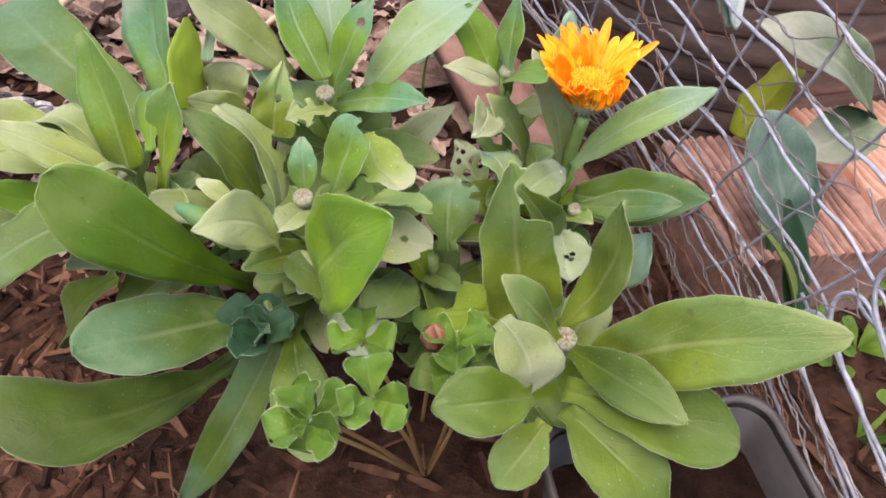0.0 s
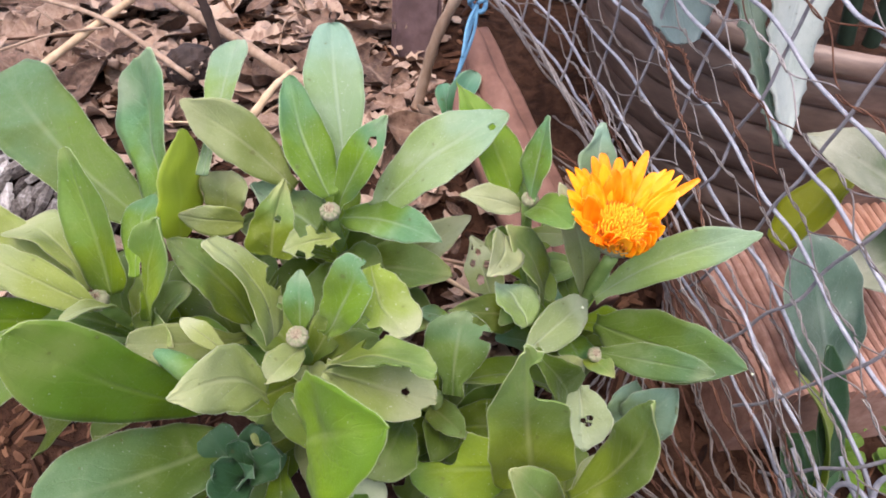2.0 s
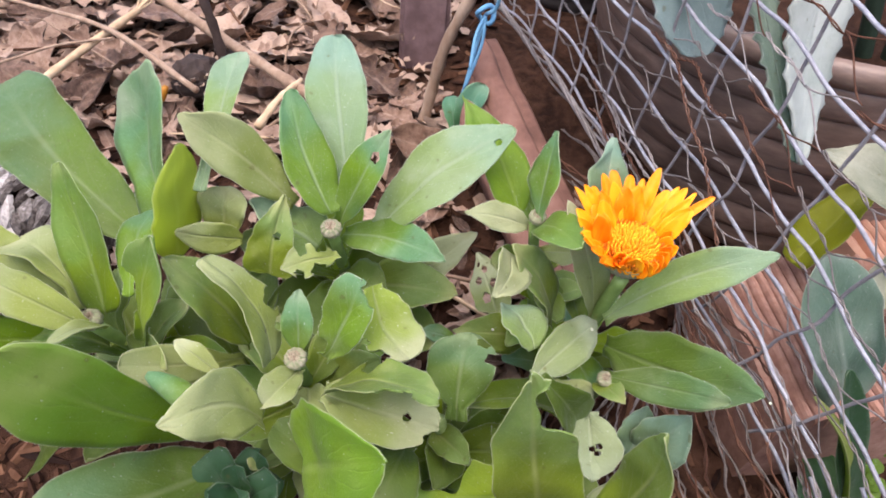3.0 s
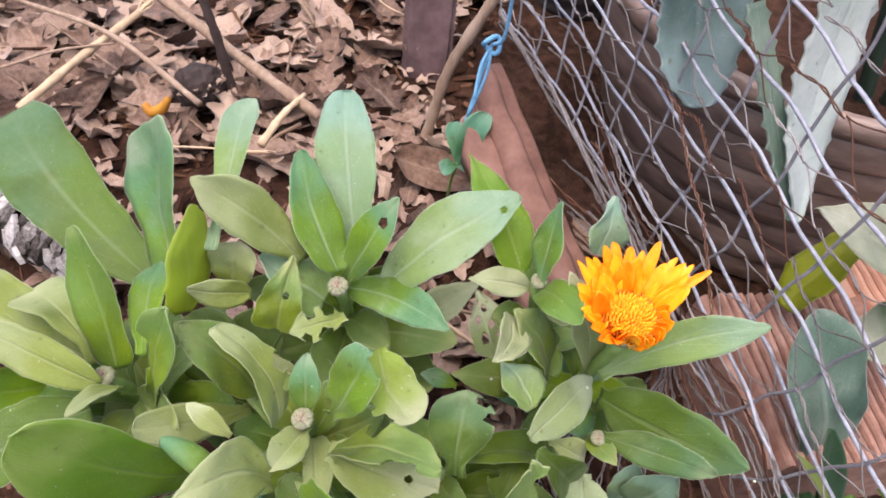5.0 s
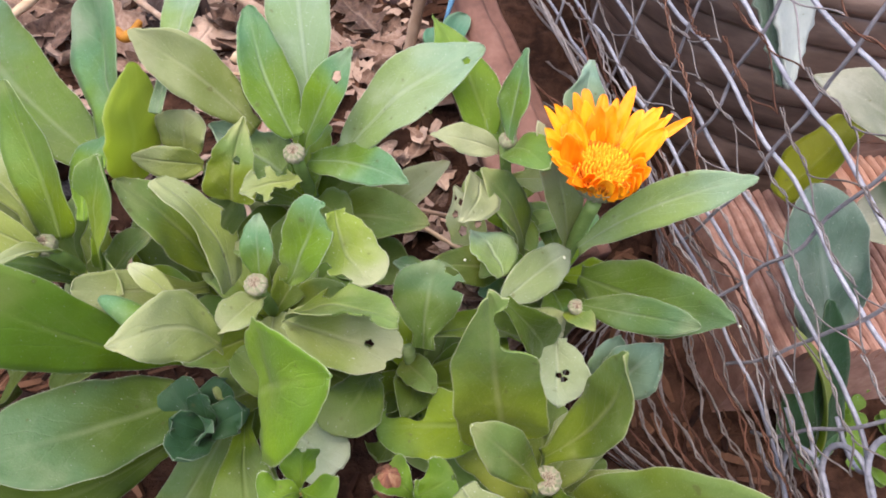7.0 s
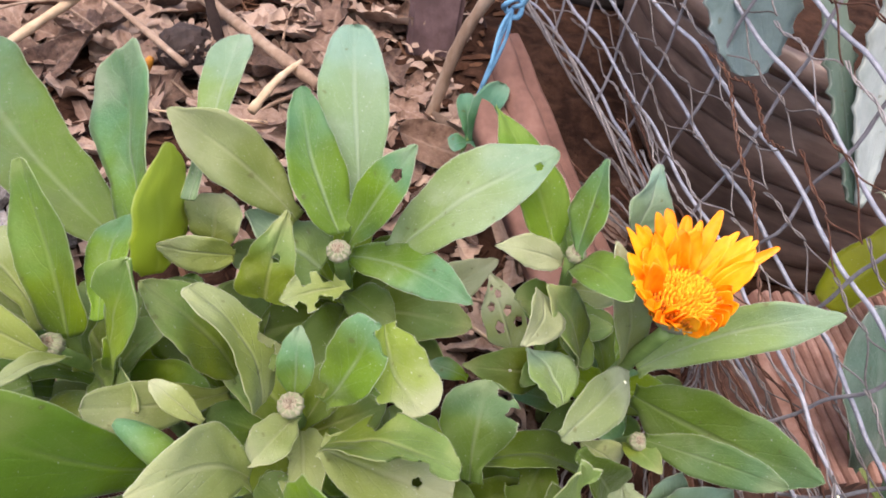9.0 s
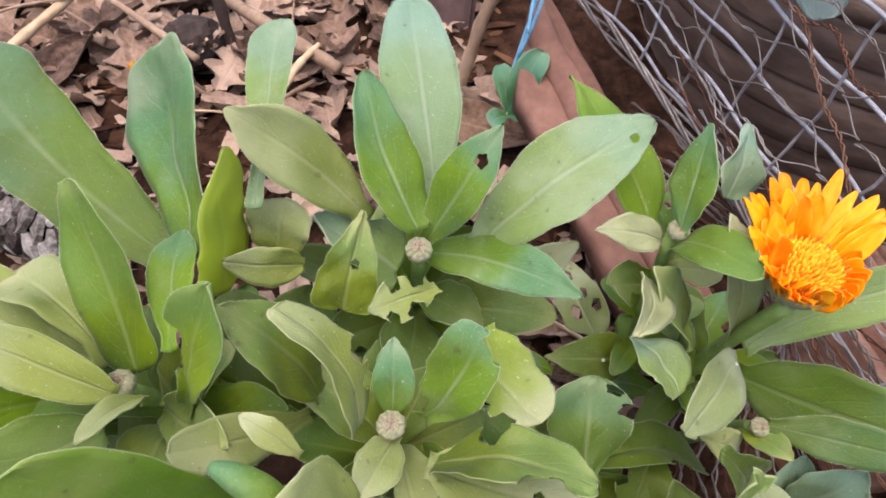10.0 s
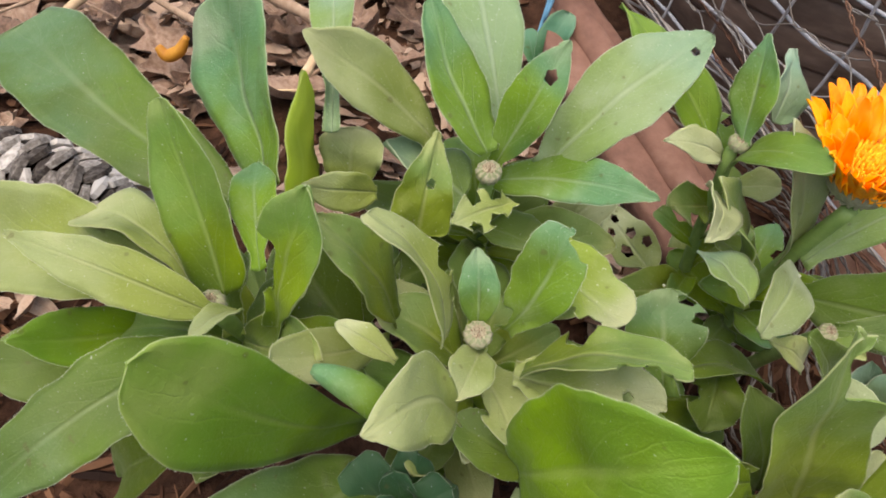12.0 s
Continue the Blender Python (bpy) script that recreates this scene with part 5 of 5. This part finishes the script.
# ---- sticks, string ----
def stick(points, r0, r1, mat, name, label):
    th = thing(name, points[0], label, "stick")
    pts = smooth_line(points, 6)
    n = len(pts) - 1
    v, f = tube(pts, [(r0 + (r1 - r0) * i / n) * (1 + 0.12 * math.sin(i * 2.1)) for i in range(n + 1)], 8)
    part("shaft", mesh_of("shaft", v, f, mat), th)
    return th


stick([(-0.052, 0.495, 0.025), (-0.041, 0.498, 0.075), (-0.030, 0.50, 0.118), (-0.006, 0.50, 0.170), (0.045, 0.51, 0.27)], 0.0045, 0.0036, TWIG, "stick", "grey-brown bark stick standing in the litter")
stick([(-0.322, 0.445, 0.084), (-0.306, 0.502, 0.088), (-0.285, 0.565, 0.092)], 0.0031, 0.0029, STRAW, "dry_stalk", "thick pale dry stalk with a frayed end on the litter")
for k in range(7):
    stick([(-0.286, 0.562, 0.092), (-0.282 + 0.003 * (k % 3), 0.572, 0.094 + 0.001 * k), (-0.281 + 0.0035 * (k - 3), 0.583 + 0.002 * (k % 4), 0.093 + 0.002 * (k % 3))], 0.0010, 0.0004, STRAW, "fibre", "pale frayed fibre at the end of a dry stalk")
stick([(-0.40, 0.568, 0.092), (-0.366, 0.555, 0.094), (-0.289, 0.526, 0.095), (-0.2, 0.465, 0.090)], 0.0016, 0.0024, TWIG, "twig", "grey-brown twig lying across the litter")
stick([(-0.33, 0.63, 0.088), (-0.278, 0.593, 0.088), (-0.225, 0.552, 0.088), (-0.15, 0.496, 0.086), (-0.118, 0.476, 0.082)], 0.0046, 0.0042, TWIG, "branch", "thick brown branch lying on the litter")
stick([(-0.196, 0.505, 0.045), (-0.196, 0.509, 0.07), (-0.2, 0.514, 0.11), (-0.206, 0.519, 0.137), (-0.215, 0.535, 0.19)], 0.0042, 0.0032, TWIG_DARK, "stick", "dark brown stick standing in the litter")
stick([(-0.39, 0.45, 0.090), (-0.35, 0.477, 0.092), (-0.32, 0.5, 0.0945), (-0.287, 0.522, 0.091)], 0.0012, 0.0009, TWIG, "twig", "thin brown twig on dead leaves")
stick([(-0.149, 0.437, 0.084), (-0.141, 0.465, 0.089), (-0.133, 0.492, 0.087)], 0.0032, 0.0018, STRAW, "dry_stalk", "short pale torn piece of stalk on the litter")
stick([(-0.04, 0.345, 0.066), (-0.005, 0.325, 0.064), (0.03, 0.30, 0.068)], 0.0016, 0.001, STRAW, "dry_stalk", "thin dry stalk lying between the plants")
stick([(-0.06, 0.355, 0.064), (-0.01, 0.335, 0.07), (0.03, 0.335, 0.066)], 0.0013, 0.001, TWIG, "twig", "thin dry twig lying between the plants")

def loose_twigs():
    rng = random.Random(31)
    for k in range(34):
        x, y = rng.uniform(-0.46, -0.04), rng.uniform(0.40, 0.76)
        g, ln = rng.uniform(0, 6.28), rng.uniform(0.03, 0.12)
        z = ground_height(x, y) + rng.uniform(0.008, 0.022)
        d = Vector((math.cos(g), math.sin(g), rng.uniform(-0.12, 0.12))) * ln * 0.5
        c = Vector((x, y, z))
        w = Vector((rng.uniform(-1, 1), rng.uniform(-1, 1), rng.uniform(0, 0.6))) * 0.05 * ln
        r = rng.uniform(0.0006, 0.0018)
        th = stick([c - d, c - d * 0.3 + w, c + d * 0.4 - w * 0.6, c + d], r, r * 0.6, (TWIG, STRAW, TWIG, CHIP)[k % 4], "twig", "thin broken twig lying in the leaf litter")
        tagged(th, "thin broken twig lying in the leaf litter", "stick", "loose twigs")


loose_twigs()


def string():
    th = thing("string", (-0.004, 0.47, 0.16), "frayed bright blue string tied in a knot", "string")
    k = Vector((-0.003, 0.470, 0.158))
    pieces = []
    for i in range(3):
        e = Vector((-0.016 + 0.003 * i, 0.452, 0.102 + 0.014 * i))
        pieces.append(tube(smooth_line([k, k.lerp(e, 0.4) + Vector((0.003 * math.sin(i * 2), 0, 0)), e], 6), 0.0011, 6))
    ring = [k + Vector((0.005 * math.cos(g), 0.003 * math.sin(2 * g), 0.005 * math.sin(g))) for g in [i * 0.42 for i in range(16)]]
    pieces.append(tube(smooth_line(ring, 3), 0.0016, 6))
    pieces.append(tube(smooth_line([k, k + Vector((0.007, -0.006, 0.010)), k + Vector((0.009, -0.010, 0.045)), k + Vector((0.012, -0.012, 0.10))], 6), 0.0012, 6))
    v, f = join(pieces)
    part("cord", mesh_of("cord", v, f, STRING), th)


string()


# ---- cone ----
def cone(a, b, r):
    a, b = Vector(a), Vector(b)
    th = thing("pine_cone", a, "weathered pine cone with whitish scales lying on the mulch", "cone")
    ax = (b - a).normalized()
    turn = ax.to_track_quat("Z", "Y").to_matrix()
    v, f = tube([a, a.lerp(b, 0.3), a.lerp(b, 0.7), b], [r * 0.6, r * 0.78, r * 0.66, r * 0.3], 12)
    part("core", mesh_of("core", v, f, CHIP), th)
    rng = random.Random(12)
    for k in range(110):
        t = (k + 0.5) / 110
        g = k * 2.39996 + rng.uniform(-0.15, 0.15)
        rr = r * (0.62 + 0.42 * math.sin(math.pi * min(1, t * 0.8 + 0.15))) * rng.uniform(0.92, 1.06)
        d = turn @ Vector((math.cos(g), math.sin(g), 0))
        side = ax.cross(d)
        lean = radians(rng.uniform(14, 44))
        up, face = ax * math.cos(lean) + d * math.sin(lean), d * math.cos(lean) - ax * math.sin(lean)
        c = a.lerp(b, t) + d * rr * 0.92
        h, w, th_ = r * rng.uniform(0.34, 0.52), r * rng.uniform(0.36, 0.56), r * 0.07
        ring = [(-0.55, -1.0), (0.55, -1.0), (1.0, 0.1), (0.8, 0.7), (0.15, 1.0 + rng.uniform(-0.1, 0.15)), (-0.5, 0.85), (-1.0, 0.2)]
        top = [c + side * w * x * rng.uniform(0.9, 1.1) + up * h * y + face * th_ for x, y in ring]
        low = [p - face * th_ * 2.2 for p in top]
        crown = c + up * h * 0.3 + face * (th_ + r * 0.13)
        m = len(ring)
        faces = [(j, (j + 1) % m, 2 * m) for j in range(m)] + [((j + 1) % m, j, m + j, m + (j + 1) % m) for j in range(m)] + [tuple(m + j for j in reversed(range(m)))]
        part("scale", mesh_of("scale", top + low + [crown], faces, CONE, smooth=False), th)


cone((-0.315, 0.372, 0.072), (-0.222, 0.342, 0.068), 0.019)


def seed_head():
    """A rotted, blackened round seed head: a rough dome with a frayed paler rim."""
    th = thing("seed_head", (-0.22, 0.504, 0.065), "blackened round rotted seed head half buried in litter", "seed head")
    c = Vector((-0.218, 0.504, 0.074))
    bm = bmesh.new()
    bmesh.ops.create_icosphere(bm, subdivisions=4, radius=0.019)
    for v in bm.verts:
        v.co = c + v.co * (1 + 0.10 * noise.noise(v.co * 260) + 0.12 * noise.noise(v.co * 110))
        v.co.z = c.z + (v.co.z - c.z) * 0.85
    me = bpy.data.meshes.new("dome")
    bm.to_mesh(me)
    bm.free()
    me.materials.append(TWIG_DARK)
    part("dome", me, th)
    for k in range(26):
        g = 2 * math.pi * k / 26
        d = Vector((math.cos(g), math.sin(g), 0.2 + 0.2 * math.sin(k * 3.1)))
        part("bract", blade(c + d * 0.016, c + d * 0.022 + Vector((0, 0, 0.005)), 0.004, mat=LITTER, name="bract", seed=k, hairs=False), th)


seed_head()


# ---- litter ----
def dead_leaf_mesh(seed, size, lobes):
    """A dry curled leaf, plain or lobed like an oak's."""
    rng = random.Random(seed)
    nv, nu = 32, 8
    curl, roll, ph = rng.uniform(-0.6, 0.9), rng.uniform(0.15, 0.8), rng.uniform(0, 6)
    verts, uvs, faces = [], [], []
    for i in range(nv + 1):
        v = i / nv
        f = max(0.05, math.sin(math.pi * v ** 0.8) ** 0.7)
        if lobes:
            f *= 0.72 + 0.30 * math.cos(v * math.pi * 2 * lobes + 0.6) + 0.06 * math.sin(v * 61)
        g = curl * (v - 0.4)
        c = Vector((0, size * (math.sin(g) / curl if abs(curl) > 0.05 else v - 0.4), size * (1 - math.cos(g)) / (curl if abs(curl) > 0.05 else 1)))
        for j in range(nu + 1):
            s = 2 * j / nu - 1
            w = (0.34 if lobes else 0.2) * size * f
            th = roll * s
            verts.append(c + Vector((w * math.sin(th) / roll, 0, w * (1 - math.cos(th)) / roll + 0.018 * size * math.sin(7 * v + 4 * s + ph) + 0.05 * size * noise.noise((v * 5 + seed, s * 2.5, seed * 1.7)) + 0.02 * size * noise.noise((v * 14, s * 6, seed)) + 0.03 * size * abs(s))))
            uvs.append((s * 0.5 + 0.5, v))
    for i in range(nv):
        for j in range(nu):
            k = i * (nu + 1) + j
            faces.append((k, k + 1, k + nu + 2, k + nu + 1))
    n0 = len(verts)
    verts += [v - Vector((0, 0, 0.0006)) for v in verts]
    faces += [tuple(x + n0 for x in reversed(f)) for f in faces]
    return mesh_of("dead_leaf", verts, faces, LITTER, uvs + uvs)


def scatter_litter():
    rng = random.Random(21)
    meshes = [dead_leaf_mesh(i, 0.05 + 0.012 * (i % 4), (0, 4, 5, 0, 3, 4)[i % 6]) for i in range(18)]
    n = 0
    while n < 300:
        x, y = rng.uniform(-0.48, 0.08), rng.uniform(0.27, 0.80)
        if n < 34:
            x, y = rng.uniform(-0.05, 0.05), rng.uniform(0.29, 0.40)
        if x > -0.02 and y > 0.40 or n > 34 and x < -0.12 and y < 0.43 and rng.random() < 0.75:
            continue
        ob = tagged(new("dead_leaf", meshes[rng.randrange(18) if y > 0.42 else rng.choice((0, 3, 6, 9, 12, 15))]), "dry curled brown fallen leaf in the litter", "leaf", "fallen leaves")
        k = rng.uniform(0.65, 1.1) if y > 0.43 else rng.uniform(0.3, 0.55)
        ob.matrix_basis = pose(x, y, ground_height(x, y) + rng.uniform(0.0, 0.014), rng.uniform(-26, 26), rng.uniform(-26, 26), rng.uniform(0, 360)) @ Matrix.Diagonal((k, k, k, 1))
        n += 1


scatter_litter()


def leaf_crumbs():
    """Torn bits of dry leaf that fill the gaps of the litter."""
    rng = random.Random(77)
    verts, faces, uvs = [], [], []
    for k in range(1500):
        x, y = rng.uniform(-0.5, 0.06), rng.uniform(0.29, 0.82)
        if x > -0.03 and y > 0.42:
            continue
        size, thin = rng.uniform(0.006, 0.021), rng.uniform(0.25, 0.9)
        m = pose(x, y, ground_height(x, y) + rng.uniform(0.001, 0.012), rng.uniform(-30, 30), rng.uniform(-30, 30), rng.uniform(0, 360))
        n0, curl = len(verts), rng.uniform(-0.5, 0.5)
        for i in range(4):
            for j in range(3):
                u, w = i / 3 - 0.5, j / 2 - 0.5
                edge = 1 + 0.35 * rng.uniform(-1, 1)
                verts.append(m @ Vector((u * size * edge, w * size * thin * edge * (1.15 - abs(u)), size * (curl * (u * u * 2 + w * w) + rng.uniform(-0.04, 0.04)))))
                uvs.append((0.25 + 0.5 * (w + 0.5), 0.3 + 0.4 * (u + 0.5)))
        faces += [(n0 + i * 3 + j, n0 + i * 3 + j + 1, n0 + i * 3 + j + 4, n0 + i * 3 + j + 3) for i in range(3) for j in range(2)]
    tagged(new("leaf_crumbs", mesh_of("leaf_crumbs", verts, faces, LITTER, uvs)), "torn brown bits of dry leaf in the litter", "litter", kind="stuff")


leaf_crumbs()


def mulch():
    rng = random.Random(8)
    pieces = []
    for k in range(3300):
        x, y = rng.uniform(-0.5, 0.3), rng.uniform(0.02, 0.8)
        if k >= 2600:
            x, y = rng.uniform(-0.36, -0.13), rng.uniform(0.15, 0.32)
        ln, w = rng.uniform(0.005, 0.030), rng.uniform(0.0006, 0.0036)
        g, tilt = rng.uniform(0, 6.28), rng.uniform(-0.4, 0.4)
        if x > 0.0 and y > 0.38 or y < 0.26 and rng.random() < 0.3:
            continue
        c = Vector((x, y, ground_height(x, y) + rng.uniform(-0.001, 0.004)))
        d = Vector((math.cos(g), math.sin(g), tilt)) * ln
        pieces.append(tube([c - d * 0.5, c + Vector((0, 0, rng.uniform(-0.1, 0.1) * ln)), c + d * 0.5], [w * 0.7, w, w * 0.5], 4))
    v, f = join(pieces)
    tagged(new("bark_mulch", mesh_of("bark_mulch", v, f, CHIP, smooth=False)), "reddish-brown bark chips and straw bits over the soil", "mulch", kind="stuff")


mulch()


def weeds():
    """Grass blades and creeping clover on the bare soil beyond the wire."""
    rng = random.Random(17)
    for k in range(9):
        x, y = rng.uniform(0.19, 0.30), rng.uniform(0.17, 0.33)
        th = tagged(thing("weed", (x, y, ground_height(x, y)), "small green weed sprouting from the bare soil", "weed", "weeds"))
        z = ground_height(x, y) - 0.002
        for m in range(6):
            g = rng.uniform(0, 6.28)
            if k % 3 == 0:
                leaf(th, (x, y, z), (x + 0.022 * math.cos(g), y + 0.022 * math.sin(g), z + rng.uniform(0.015, 0.04)), 0.003, mat=CLOVER, p=0.3, q=0.6, thick=0.0004, name="blade")
            else:
                c = Vector((x + 0.016 * math.cos(g), y + 0.016 * math.sin(g), z + rng.uniform(0.006, 0.016)))
                leaf(th, (x, y, z), c, 0.008, mat=CLOVER, p=1.3, q=0.3, neck=0.12, thick=0.0004, name="leaflet")


weeds()
curled = thing("withered_leaf", (-0.235, 0.472, 0.072), "curled orange-yellow withered leaf among dead leaves", "leaf")
pts = smooth_line([(-0.245, 0.470, 0.080), (-0.240, 0.468, 0.075), (-0.232, 0.469, 0.078), (-0.226, 0.472, 0.086)], 6)
v, f = tube(pts, [0.0008 + 0.0034 * math.sin(math.pi * (0.12 + 0.8 * i / (len(pts) - 1))) ** 0.8 for i in range(len(pts))], 12)
part("body", mesh_of("body", v, f, YELLOW), curled)
seedling = thing("seedling", (-0.022, 0.44, 0.05), "small green seedling at the foot of the clay tile", "plant")
stem(seedling, [(-0.022, 0.445, 0.045), (-0.02, 0.44, 0.07), (-0.016, 0.434, 0.092)], 0.0014, 0.001)
for tip, w in (((0.000, 0.45, 0.122), 0.017), ((0.008, 0.425, 0.098), 0.017), ((-0.026, 0.428, 0.088), 0.012), ((-0.022, 0.455, 0.108), 0.012)):
    leaf(seedling, (-0.016, 0.434, 0.090), tip, w, mat=SEEDLING, q=0.4)


# ---- unseen plain walls, added to close the place and cut low sky light ----
def unseen_wall(name, a, b, height):
    a, b = Vector(a), Vector(b)
    d = (b - a).normalized()
    n = Vector((-d.y, d.x, 0)) * 0.06
    base = [a - n, b - n, b + n, a + n]
    verts = base + [p + Vector((0, 0, height)) for p in base]
    faces = [(3, 2, 1, 0), (4, 5, 6, 7)] + [(k, (k + 1) % 4, (k + 1) % 4 + 4, k + 4) for k in range(4)]
    tagged(new(name, mesh_of(name, verts, faces, WALL, smooth=False)), "plain grey-brown wall added out of view to cut low sky light", "wall", kind="structure")


unseen_wall("wall_south", (-3.2, -2.6, -0.05), (3.2, -2.6, -0.05), 1.0)
unseen_wall("wall_east", (3.2, -2.6, -0.05), (3.2, 4.5, -0.05), 1.0)
unseen_wall("wall_west", (-3.2, 4.5, -0.05), (-3.2, -2.6, -0.05), 1.0)
